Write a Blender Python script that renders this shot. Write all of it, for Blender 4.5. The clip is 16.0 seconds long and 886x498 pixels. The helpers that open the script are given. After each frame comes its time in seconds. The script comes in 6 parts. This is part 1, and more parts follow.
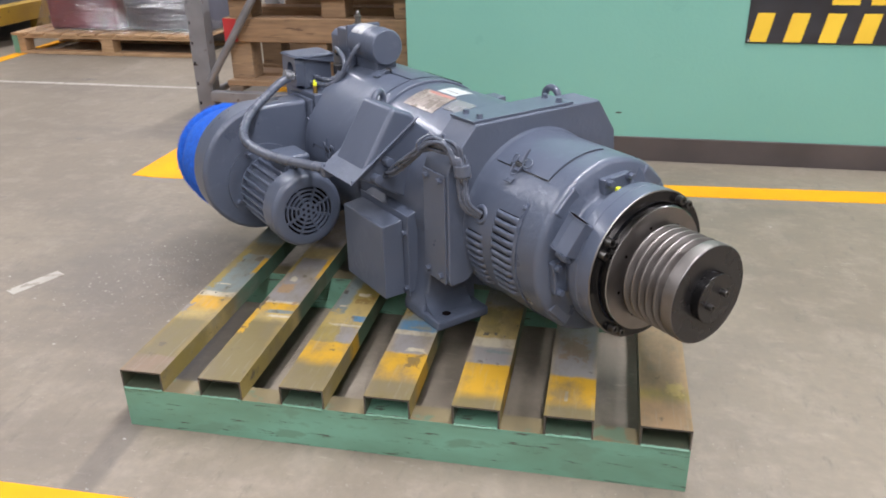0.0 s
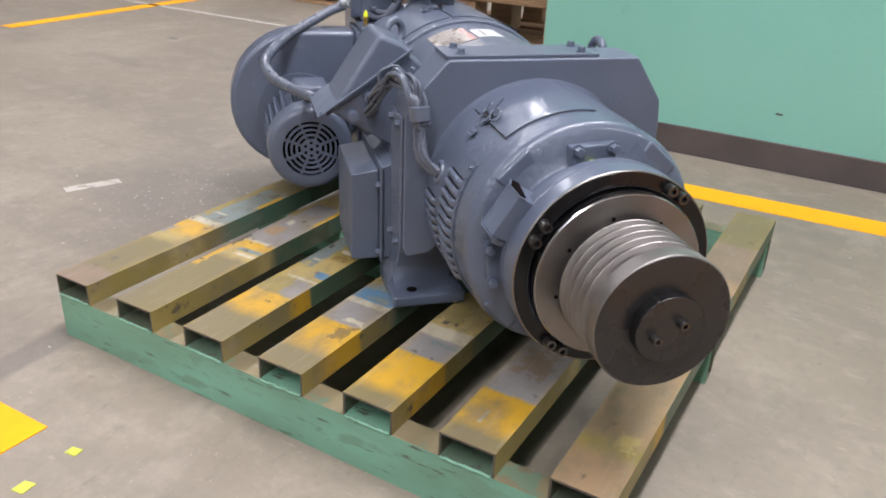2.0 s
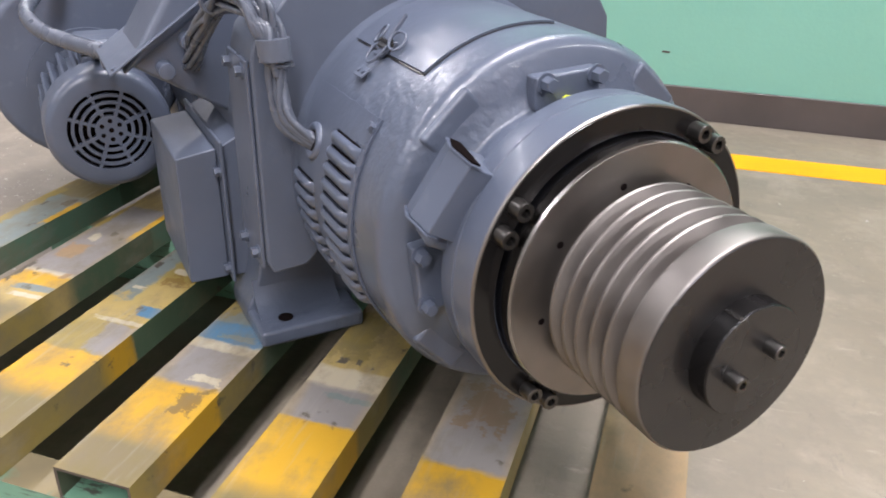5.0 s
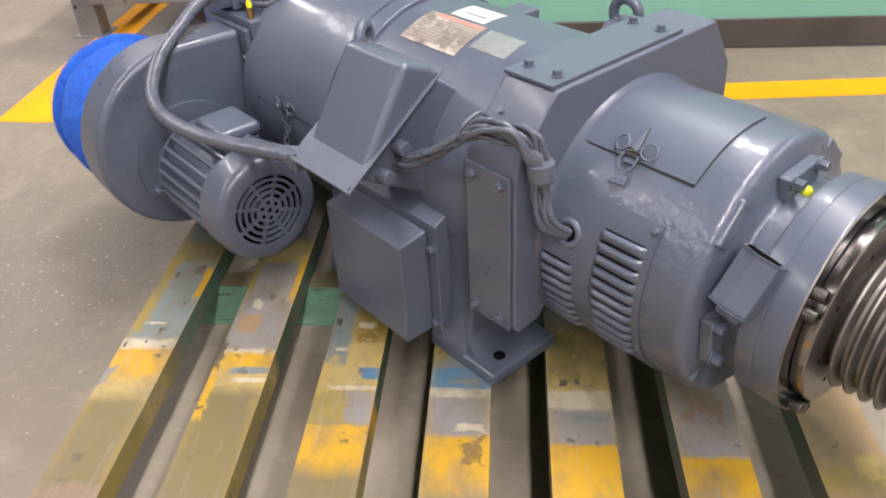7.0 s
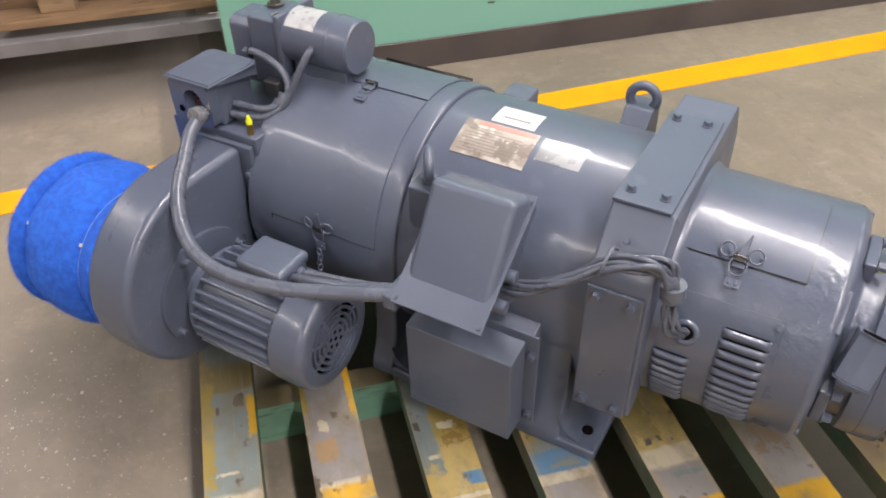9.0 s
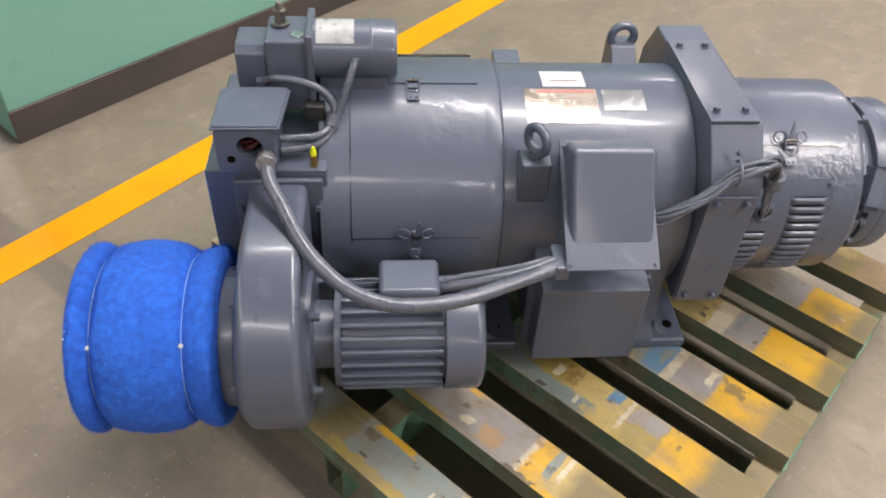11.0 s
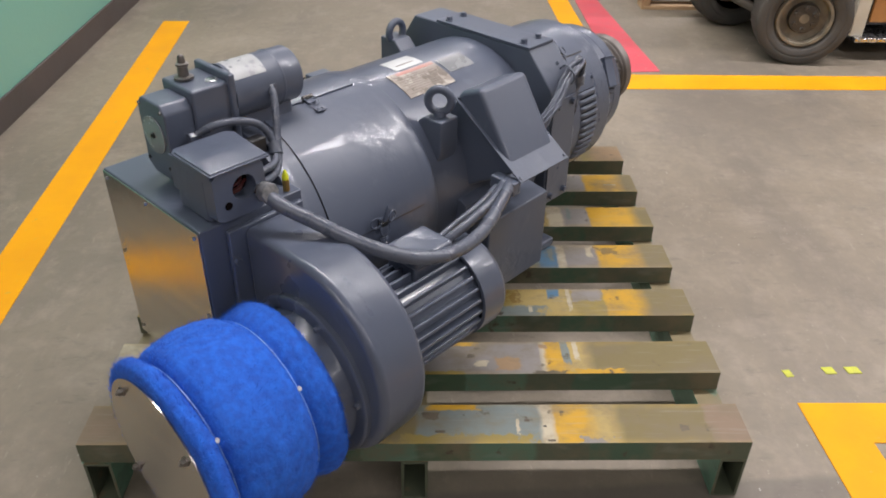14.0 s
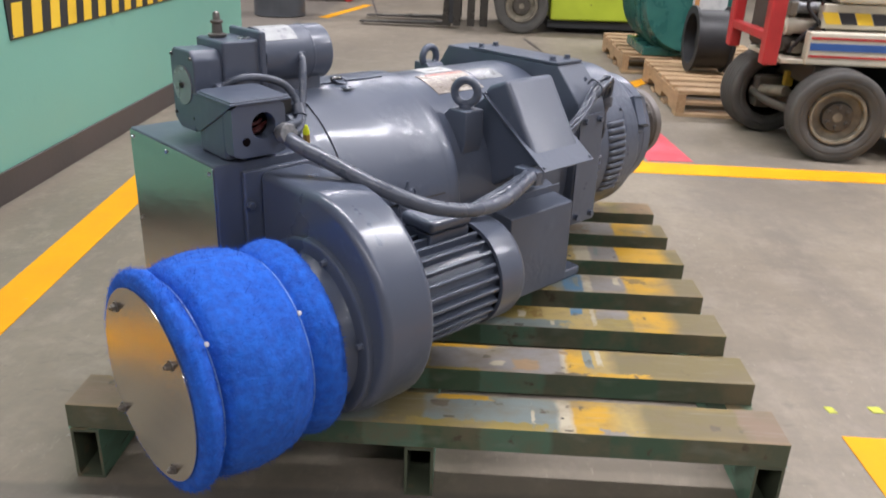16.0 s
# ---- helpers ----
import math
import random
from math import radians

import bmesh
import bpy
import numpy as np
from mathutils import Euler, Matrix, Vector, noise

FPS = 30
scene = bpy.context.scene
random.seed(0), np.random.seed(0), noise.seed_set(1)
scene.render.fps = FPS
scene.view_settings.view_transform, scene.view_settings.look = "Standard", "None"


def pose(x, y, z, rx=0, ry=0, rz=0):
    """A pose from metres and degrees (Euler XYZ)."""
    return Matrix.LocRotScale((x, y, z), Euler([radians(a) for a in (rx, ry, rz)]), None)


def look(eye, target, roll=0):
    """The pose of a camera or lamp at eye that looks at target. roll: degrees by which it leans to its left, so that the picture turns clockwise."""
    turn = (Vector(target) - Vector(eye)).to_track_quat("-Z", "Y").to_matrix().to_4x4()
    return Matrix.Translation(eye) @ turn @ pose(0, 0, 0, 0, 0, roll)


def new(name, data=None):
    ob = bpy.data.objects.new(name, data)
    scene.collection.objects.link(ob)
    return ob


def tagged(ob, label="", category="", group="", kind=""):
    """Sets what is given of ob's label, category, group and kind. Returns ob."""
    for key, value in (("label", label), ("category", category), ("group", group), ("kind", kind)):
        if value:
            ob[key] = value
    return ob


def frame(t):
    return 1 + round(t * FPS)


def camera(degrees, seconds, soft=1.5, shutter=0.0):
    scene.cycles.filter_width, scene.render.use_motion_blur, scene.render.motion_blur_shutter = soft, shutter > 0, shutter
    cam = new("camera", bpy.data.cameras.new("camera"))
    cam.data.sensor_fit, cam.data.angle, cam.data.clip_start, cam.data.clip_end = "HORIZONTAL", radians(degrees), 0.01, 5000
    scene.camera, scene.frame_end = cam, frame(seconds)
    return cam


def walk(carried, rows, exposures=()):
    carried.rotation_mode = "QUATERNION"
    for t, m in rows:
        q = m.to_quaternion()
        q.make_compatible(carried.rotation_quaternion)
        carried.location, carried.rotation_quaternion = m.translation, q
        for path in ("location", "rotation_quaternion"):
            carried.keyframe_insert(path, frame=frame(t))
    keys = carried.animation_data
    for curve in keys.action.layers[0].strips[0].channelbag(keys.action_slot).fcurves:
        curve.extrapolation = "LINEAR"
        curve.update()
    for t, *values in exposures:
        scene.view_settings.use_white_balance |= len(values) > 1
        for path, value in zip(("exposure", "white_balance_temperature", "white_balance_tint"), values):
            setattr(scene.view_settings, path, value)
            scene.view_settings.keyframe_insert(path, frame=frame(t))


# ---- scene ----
cam = camera(58.6, 16.0, soft=1.8, shutter=0.4)
PATH = [
    (0, (1.018, -1.296, 1.104), (0.633, 0.481, 0.27), -1.2),
    (0.5, (1.127, -1.181, 1.111), (0.617, 0.545, 0.238), -1.1),
    (1, (1.256, -1.082, 1.092), (0.626, 0.581, 0.176), 0.0),
    (1.5, (1.379, -0.973, 1.035), (0.619, 0.627, 0.107), 2.3),
    (2, (1.421, -0.859, 0.928), (0.521, 0.709, 0.073), 2.4),
    (2.5, (1.399, -0.75, 0.835), (0.474, 0.821, 0.014), 1.0),
    (3, (1.352, -0.662, 0.757), (0.501, 0.954, -0.059), 0.1),
    (3.2, (1.335, -0.625, 0.727), (0.509, 1.006, -0.084), -0.6),
    (5.3, (1.105, -0.498, 0.769), (0.611, 1.204, -0.16), 1.3),
    (5.5, (1.063, -0.495, 0.794), (0.589, 1.191, -0.172), 0.8),
    (6, (0.931, -0.514, 0.893), (0.505, 1.136, -0.154), -0.7),
    (6.5, (0.813, -0.56, 0.991), (0.493, 1.078, -0.112), -2.0),
    (7, (0.687, -0.636, 1.065), (0.52, 0.993, -0.083), -3.2),
    (7.5, (0.549, -0.684, 1.149), (0.566, 0.904, -0.067), -3.4),
    (8, (0.416, -0.621, 1.19), (0.559, 0.92, -0.078), -2.7),
    (8.5, (0.326, -0.526, 1.279), (0.563, 1.006, 0.016), -1.8),
    (9, (0.218, -0.456, 1.322), (0.593, 1.036, 0.045), -1.5),
    (9.5, (0.031, -0.372, 1.355), (0.59, 1.048, 0.063), -2.5),
    (9.7, (-0.068, -0.334, 1.38), (0.574, 1.03, 0.066), -2.6),
    (11.8, (-0.689, 0.18, 1.392), (0.664, 0.816, 0.063), 3.8),
    (12, (-0.742, 0.225, 1.381), (0.65, 0.782, 0.058), 2.9),
    (12.5, (-0.792, 0.358, 1.359), (0.663, 0.728, 0.037), 2.6),
    (13, (-0.834, 0.468, 1.36), (0.678, 0.675, 0.067), 2.3),
    (13.5, (-0.921, 0.548, 1.306), (0.642, 0.556, 0.057), 1.9),
    (14, (-0.999, 0.605, 1.238), (0.666, 0.555, 0.132), 0.9),
    (14.5, (-1.069, 0.589, 1.149), (0.627, 0.532, 0.09), 1.5),
    (15, (-1.114, 0.566, 1.065), (0.648, 0.576, 0.12), -0.2),
    (15.5, (-1.121, 0.56, 0.977), (0.678, 0.603, 0.104), 0.0),
    (16, (-1.114, 0.564, 0.937), (0.731, 0.614, 0.167), 2.2),
]
walk(cam, [(t, look(eye, target, roll)) for t, eye, target, roll in PATH],
     [(0, 0.02, 6080, 16.5), (1.5, 0.05, 6080, 16.5), (3, 0.19, 6050, 17.5), (5.5, 0.38, 6300, 18), (7, 0.20, 6600, 18), (9, 0.06, 6700, 18.5), (12, -0.17, 6720, 17), (13, -0.36, 6600, 17), (13.6, -0.42, 6480, 17), (14.5, -0.33, 6400, 17.5), (16, -0.14, 6170, 17)])

# ---------------------------------------------------------------- light
world = bpy.data.worlds.new("hall_air")
scene.world = world
world.use_nodes = True
world.node_tree.nodes["Background"].inputs[0].default_value = (0.8, 0.85, 0.9, 1)
world.node_tree.nodes["Background"].inputs[1].default_value = 0.12

CEILING = 5.2
LAMP_ROWS = [(x, y) for x in (-4.4, 1.6, 7.6) for y in (-6.6, -3.0, 0.6, 4.2, 7.8)]
LAMP_POWER = {-4.4: 108, 1.6: 228, 7.6: 150}
for lx, ly in LAMP_ROWS:
    lamp = bpy.data.lights.new("hall_lamp", "AREA")
    lamp.shape, lamp.size, lamp.size_y = "RECTANGLE", 0.28, 2.6
    lamp.energy, lamp.color = LAMP_POWER[lx], (1.0, 0.985, 0.96)
    ob = new("hall_lamp", lamp)
    ob.matrix_world = pose(lx, ly, CEILING - 0.38)

# ---------------------------------------------------------------- materials


def shade(name, a, b=None, scale=6.0, rough=0.5, metal=0.0, bump=0.0, bump_scale=60.0, fine=None, fine_scale=80.0,
          fine_at=0.62, rough_var=0.1, coat=0.0, stretch=(1, 1, 1), detail=6.0, contrast=0.18, sag=0.0,
          streak=None, streak_scale=14.0, streak_at=0.62, streak_stretch=(0.25, 1, 3)):
    """A material with colour varied at two scales, uneven gloss and relief."""
    m = bpy.data.materials.new(name)
    m.use_nodes = True
    nt = m.node_tree
    bs = nt.nodes["Principled BSDF"]
    add = nt.nodes.new
    co = add("ShaderNodeTexCoord")
    mp = add("ShaderNodeMapping")
    mp.inputs["Scale"].default_value = stretch
    nt.links.new(co.outputs["Object"], mp.inputs["Vector"])
    n1 = add("ShaderNodeTexNoise")
    n1.inputs["Scale"].default_value, n1.inputs["Detail"].default_value = scale, detail
    nt.links.new(mp.outputs[0], n1.inputs["Vector"])
    r1 = add("ShaderNodeValToRGB")
    b = b or tuple(v * 0.8 for v in a)
    r1.color_ramp.elements[0].position, r1.color_ramp.elements[1].position = 0.5 - contrast, 0.5 + contrast
    r1.color_ramp.elements[0].color, r1.color_ramp.elements[1].color = (*b, 1), (*a, 1)
    nt.links.new(n1.outputs[0], r1.inputs[0])
    colour = r1.outputs[0]
    if fine:
        n2 = add("ShaderNodeTexNoise")
        n2.inputs["Scale"].default_value, n2.inputs["Detail"].default_value = fine_scale, 4.0
        nt.links.new(mp.outputs[0], n2.inputs["Vector"])
        r2 = add("ShaderNodeValToRGB")
        r2.color_ramp.elements[0].position, r2.color_ramp.elements[1].position = fine_at, fine_at + 0.06
        nt.links.new(n2.outputs[0], r2.inputs[0])
        mx = add("ShaderNodeMix")
        mx.data_type = "RGBA"
        nt.links.new(r2.outputs[0], mx.inputs[0])
        nt.links.new(colour, mx.inputs[6])
        mx.inputs[7].default_value = (*fine, 1)
        colour = mx.outputs[2]
    if streak:
        m4 = add("ShaderNodeMapping")
        m4.inputs["Scale"].default_value, m4.inputs["Rotation"].default_value = streak_stretch, (0.0, 0.12, 0.05)
        nt.links.new(co.outputs["Object"], m4.inputs["Vector"])
        n4 = add("ShaderNodeTexNoise")
        n4.inputs["Scale"].default_value, n4.inputs["Detail"].default_value, n4.inputs["Roughness"].default_value = streak_scale, 6.0, 0.7
        nt.links.new(m4.outputs[0], n4.inputs["Vector"])
        r4 = add("ShaderNodeValToRGB")
        r4.color_ramp.elements[0].position, r4.color_ramp.elements[1].position = streak_at, streak_at + 0.05
        nt.links.new(n4.outputs[0], r4.inputs[0])
        x4 = add("ShaderNodeMix")
        x4.data_type = "RGBA"
        nt.links.new(r4.outputs[0], x4.inputs[0])
        nt.links.new(colour, x4.inputs[6])
        x4.inputs[7].default_value = (*streak, 1)
        colour = x4.outputs[2]
    nt.links.new(colour, bs.inputs["Base Color"])
    bs.inputs["Metallic"].default_value = metal
    mr = add("ShaderNodeMapRange")
    mr.inputs["From Min"].default_value, mr.inputs["From Max"].default_value = 0.3, 0.7
    mr.inputs["To Min"].default_value, mr.inputs["To Max"].default_value = max(0.02, rough - rough_var), min(1, rough + rough_var)
    nt.links.new(n1.outputs[0], mr.inputs["Value"])
    nt.links.new(mr.outputs[0], bs.inputs["Roughness"])
    if coat:
        bs.inputs["Coat Weight"].default_value, bs.inputs["Coat Roughness"].default_value = coat, 0.09
    if bump:
        n3 = add("ShaderNodeTexNoise")
        n3.inputs["Scale"].default_value, n3.inputs["Detail"].default_value = bump_scale, 3.0
        nt.links.new(mp.outputs[0], n3.inputs["Vector"])
        bp = add("ShaderNodeBump")
        bp.inputs["Strength"].default_value, bp.inputs["Distance"].default_value = 1.0, bump
        height = n3.outputs[0]
        if sag:
            n5 = add("ShaderNodeTexNoise")
            n5.inputs["Scale"].default_value, n5.inputs["Detail"].default_value = 6.5, 2.0
            nt.links.new(co.outputs["Object"], n5.inputs["Vector"])
            r5 = add("ShaderNodeMapRange")
            r5.inputs["From Min"].default_value, r5.inputs["From Max"].default_value = 0.5, 0.66
            r5.inputs["To Min"].default_value, r5.inputs["To Max"].default_value = 0.15, sag
            nt.links.new(n5.outputs[0], r5.inputs[0])
            k5 = add("ShaderNodeMath")
            k5.operation = "MULTIPLY"
            nt.links.new(height, k5.inputs[0])
            nt.links.new(r5.outputs[0], k5.inputs[1])
            height = k5.outputs[0]
        nt.links.new(height, bp.inputs["Height"])
        nt.links.new(bp.outputs[0], bs.inputs["Normal"])
        if coat:
            nt.links.new(bp.outputs[0], bs.inputs["Coat Normal"])
    return m


GREY = shade("grey_enamel", (0.080, 0.096, 0.134), (0.071, 0.085, 0.120), scale=5, rough=0.34, rough_var=0.09, bump=0.0008, bump_scale=45, sag=1.5, coat=0.18,
             fine=(0.088, 0.104, 0.142), fine_scale=24, fine_at=0.62)
GREY_ROUGH = shade("grey_enamel_on_casting", (0.080, 0.096, 0.134), (0.068, 0.082, 0.115), scale=9, rough=0.33, rough_var=0.08, bump=0.0009, bump_scale=80, sag=2.4, coat=0.22)
GREY_CAST = shade("grey_enamel_on_rough_plate", (0.082, 0.098, 0.136), (0.070, 0.084, 0.117), scale=9, rough=0.47, rough_var=0.09, bump=0.0014, bump_scale=70, sag=1.4, coat=0.10)
HOSE = shade("grey_hose", (0.088, 0.10, 0.130), (0.07, 0.08, 0.105), scale=20, rough=0.28, bump=0.0008, bump_scale=120)
MINT = shade("mint_wall_paint", (0.175, 0.395, 0.315), (0.162, 0.372, 0.297), scale=1.5, rough=0.42, bump=0.0006, bump_scale=90, fine=(0.158, 0.36, 0.288), fine_scale=7, fine_at=0.68)
BASE = shade("dark_baseboard", (0.075, 0.06, 0.055), (0.05, 0.042, 0.04), scale=5, rough=0.45, bump=0.0005)
YELLOW = shade("yellow_floor_paint", (0.78, 0.355, 0.002), (0.69, 0.295, 0.002), scale=5, rough=0.66, bump=0.0005, fine=(0.55, 0.34, 0.06), fine_scale=30, fine_at=0.68)
RED_PAINT = shade("red_floor_paint", (0.68, 0.09, 0.12), (0.55, 0.08, 0.1), scale=8, rough=0.4, fine=(0.5, 0.2, 0.18), fine_scale=40, fine_at=0.66)
WHITE_PAINT = shade("worn_white_floor_paint", (0.44, 0.405, 0.35), (0.33, 0.30, 0.255), scale=8, rough=0.6, fine=(0.26, 0.23, 0.19), fine_scale=30, fine_at=0.55)
WIRE_RED = shade("dark_red_wire", (0.09, 0.012, 0.01), (0.05, 0.008, 0.007), scale=30, rough=0.4)
PITTED = shade("dark_pitted_concrete", (0.10, 0.088, 0.075), (0.16, 0.14, 0.112), scale=22, rough=0.5)
GRIT = shade("pale_grit", (0.42, 0.40, 0.36), (0.24, 0.21, 0.18), scale=3, rough=0.7)
TAPE = shade("lime_tape", (0.52, 0.55, 0.03), (0.38, 0.38, 0.05), scale=60, rough=0.5)
YELLOW.node_tree.nodes["Principled BSDF"].inputs["Specular IOR Level"].default_value = 0.2
PALLET_GREEN = shade("worn_green_steel", (0.155, 0.33, 0.235), (0.115, 0.225, 0.15), scale=7, rough=0.42, bump=0.0008, bump_scale=40, fine=(0.125, 0.24, 0.165), fine_scale=14, fine_at=0.57, stretch=(0.6, 1, 1.5),
                     streak=(0.055, 0.058, 0.042), streak_scale=44, streak_at=0.595, streak_stretch=(0.3, 1, 3.0))
# Hollow insides get darker steel, with their shade painted into the colour.
RUNNER_IN = shade("shaded_grimy_olive_steel", (0.085, 0.10, 0.062), (0.055, 0.065, 0.042), scale=10, rough=0.55, fine=(0.12, 0.10, 0.06), fine_scale=20, fine_at=0.6)
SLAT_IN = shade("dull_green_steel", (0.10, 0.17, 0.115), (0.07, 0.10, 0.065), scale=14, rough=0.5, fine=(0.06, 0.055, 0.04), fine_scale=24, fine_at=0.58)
RIM_EDGE = shade("rusty_steel_edge", (0.075, 0.06, 0.045), (0.05, 0.042, 0.032), scale=20, rough=0.6)
RUNNER_TOP = shade("olive_worn_steel", (0.21, 0.17, 0.09), (0.15, 0.125, 0.075), scale=12, rough=0.45, metal=0.2, fine=(0.12, 0.17, 0.11), fine_scale=18, fine_at=0.56)
MACHINED = shade("turned_steel", (0.255, 0.236, 0.222), (0.20, 0.185, 0.174), scale=18, rough=0.42, metal=0.95, rough_var=0.08)
PULLEY_STEEL = shade("worn_pulley_steel", (0.245, 0.226, 0.212), (0.185, 0.169, 0.158), scale=22, rough=0.48, metal=0.95, rough_var=0.1)
HUB_STEEL = shade("polished_steel_rim", (0.33, 0.31, 0.295), (0.27, 0.252, 0.24), scale=9, rough=0.2, metal=1.0, rough_var=0.05)
DARK_STEEL = shade("blackened_steel", (0.038, 0.037, 0.037), (0.029, 0.028, 0.028), scale=14, rough=0.3, metal=0.5, bump=0.0001, bump_scale=300)
BLACK_OXIDE = shade("black_oxide_steel", (0.009, 0.008, 0.008), (0.006, 0.006, 0.006), scale=14, rough=0.22, metal=0.0)
BLACK_OXIDE.node_tree.nodes["Principled BSDF"].inputs["Specular IOR Level"].default_value = 0.25
CLEAR_BAND = shade("pale_blue_cord", (0.25, 0.42, 0.72), (0.15, 0.3, 0.65), scale=40, rough=0.35)
BLACK_METAL = shade("black_bolt_metal", (0.10, 0.095, 0.09), rough=0.3, metal=0.9)
BRASS = shade("dull_brass", (0.45, 0.30, 0.10), rough=0.35, metal=1.0)
ZINC = shade("zinc_plated_steel", (0.62, 0.63, 0.65), (0.5, 0.5, 0.52), scale=60, rough=0.28, metal=1.0)
WORN_ZINC = shade("scuffed_zinc", (0.34, 0.34, 0.34), (0.16, 0.17, 0.19), scale=120, rough=0.4, metal=0.6)
SHEET = shade("bare_sheet_metal", (0.56, 0.53, 0.48), (0.50, 0.47, 0.43), scale=2.5, rough=0.17, metal=1.0, rough_var=0.04, stretch=(1, 1, 12), bump=0.00005, bump_scale=300)
LIME_CAP = shade("lime_plastic_cap", (0.75, 0.80, 0.02), rough=0.35)
HOLE = shade("dark_inside", (0.008, 0.006, 0.006), rough=0.8)
HOLE.node_tree.nodes["Principled BSDF"].inputs["Specular IOR Level"].default_value = 0.0
BLUE_PAD = shade("blue_filter_wool", (0.013, 0.115, 0.55), (0.008, 0.075, 0.41), scale=75, rough=0.95, bump=0.0014, bump_scale=200, detail=12, contrast=0.14)
LABEL_WHITE = shade("white_label", (0.52, 0.53, 0.53), (0.42, 0.43, 0.43), scale=20, rough=0.35)
LABEL_SCUFFED = shade("scuffed_silver_label", (0.42, 0.43, 0.43), (0.30, 0.31, 0.32), scale=40, rough=0.35, fine=(0.16, 0.17, 0.18), fine_scale=70, fine_at=0.62)
LABEL_SILVER = shade("silver_label", (0.33, 0.34, 0.35), (0.26, 0.27, 0.28), scale=20, rough=0.25, metal=0.4)
WOOD_SKID = shade("brown_skid_timber", (0.29, 0.180, 0.095), (0.18, 0.108, 0.056), scale=7, rough=0.78, bump=0.0015, bump_scale=40, stretch=(1, 9, 9), fine=(0.12, 0.07, 0.04), fine_scale=9, fine_at=0.63)
WOOD_DARK = shade("dark_old_wood", (0.17, 0.12, 0.078), (0.10, 0.072, 0.05), scale=7, rough=0.85, bump=0.0015, bump_scale=40, stretch=(1, 9, 9), fine=(0.06, 0.045, 0.032), fine_scale=9, fine_at=0.6)
LABEL_BROWN = shade("scuffed_nameplate", (0.36, 0.315, 0.275), (0.25, 0.215, 0.185), scale=30, rough=0.3, metal=0.3, fine=(0.48, 0.44, 0.39), fine_scale=60, fine_at=0.56)
LABEL_RED = shade("red_print", (0.42, 0.16, 0.13), (0.36, 0.2, 0.17), scale=40, rough=0.4)
PRINT = shade("dark_print", (0.20, 0.175, 0.155), rough=0.5)
WOOD = shade("pallet_pine", (0.48, 0.31, 0.165), (0.33, 0.20, 0.10), scale=7, rough=0.75, bump=0.0015, bump_scale=40, stretch=(1, 9, 9), fine=(0.22, 0.13, 0.07), fine_scale=9, fine_at=0.63)
WOOD_Y = shade("pallet_pine_boards", (0.50, 0.34, 0.19), (0.36, 0.23, 0.12), scale=7, rough=0.75, bump=0.0015, bump_scale=40, stretch=(9, 1, 9), fine=(0.26, 0.16, 0.09), fine_scale=9, fine_at=0.63)
WOOD_OLD = shade("old_pallet_wood", (0.33, 0.22, 0.125), (0.22, 0.14, 0.08), scale=7, rough=0.8, bump=0.0015, bump_scale=40, stretch=(1, 9, 9), fine=(0.12, 0.08, 0.05), fine_scale=9, fine_at=0.62)
RACK_STEEL = shade("grey_rack_steel", (0.21, 0.205, 0.21), (0.15, 0.145, 0.15), scale=9, rough=0.45, metal=0.2, fine=(0.09, 0.07, 0.06), fine_scale=30, fine_at=0.66)
RACK_YELLOW = shade("yellow_rack_steel", (0.50, 0.32, 0.03), (0.40, 0.24, 0.03), scale=6, rough=0.5, fine=(0.16, 0.11, 0.05), fine_scale=14, fine_at=0.62)
WRAP = shade("stretch_wrap", (0.62, 0.60, 0.60), (0.45, 0.42, 0.43), scale=9, rough=0.2, bump=0.01, bump_scale=14)


def film_wrap():
    """Clear plastic film: mostly see-through, with sharp crumpled highlights."""
    m = bpy.data.materials.new("clear_stretch_wrap")
    m.use_nodes = True
    nt = m.node_tree
    add, link = nt.nodes.new, nt.links.new
    nt.nodes.remove(nt.nodes["Principled BSDF"])
    tr, gl, mx = add("ShaderNodeBsdfTransparent"), add("ShaderNodeBsdfGlossy"), add("ShaderNodeMixShader")
    tr.inputs[0].default_value = (0.93, 0.92, 0.93, 1)
    gl.inputs["Roughness"].default_value = 0.16
    no, bp, co = add("ShaderNodeTexNoise"), add("ShaderNodeBump"), add("ShaderNodeTexCoord")
    no.inputs["Scale"].default_value, no.inputs["Detail"].default_value = 3.2, 5
    bp.inputs["Distance"].default_value = 0.05
    fold = add("ShaderNodeMapping")
    fold.inputs["Rotation"].default_value, fold.inputs["Scale"].default_value = (0.25, 0.6, 0.1), (0.7, 0.7, 7.0)
    link(co.outputs["Object"], fold.inputs[0])
    link(fold.outputs[0], no.inputs["Vector"])
    link(no.outputs[0], bp.inputs["Height"])
    link(bp.outputs[0], gl.inputs["Normal"])
    mx.inputs[0].default_value = 0.2
    link(tr.outputs[0], mx.inputs[1])
    link(gl.outputs[0], mx.inputs[2])
    link(mx.outputs[0], nt.nodes["Material Output"].inputs[0])
    return m


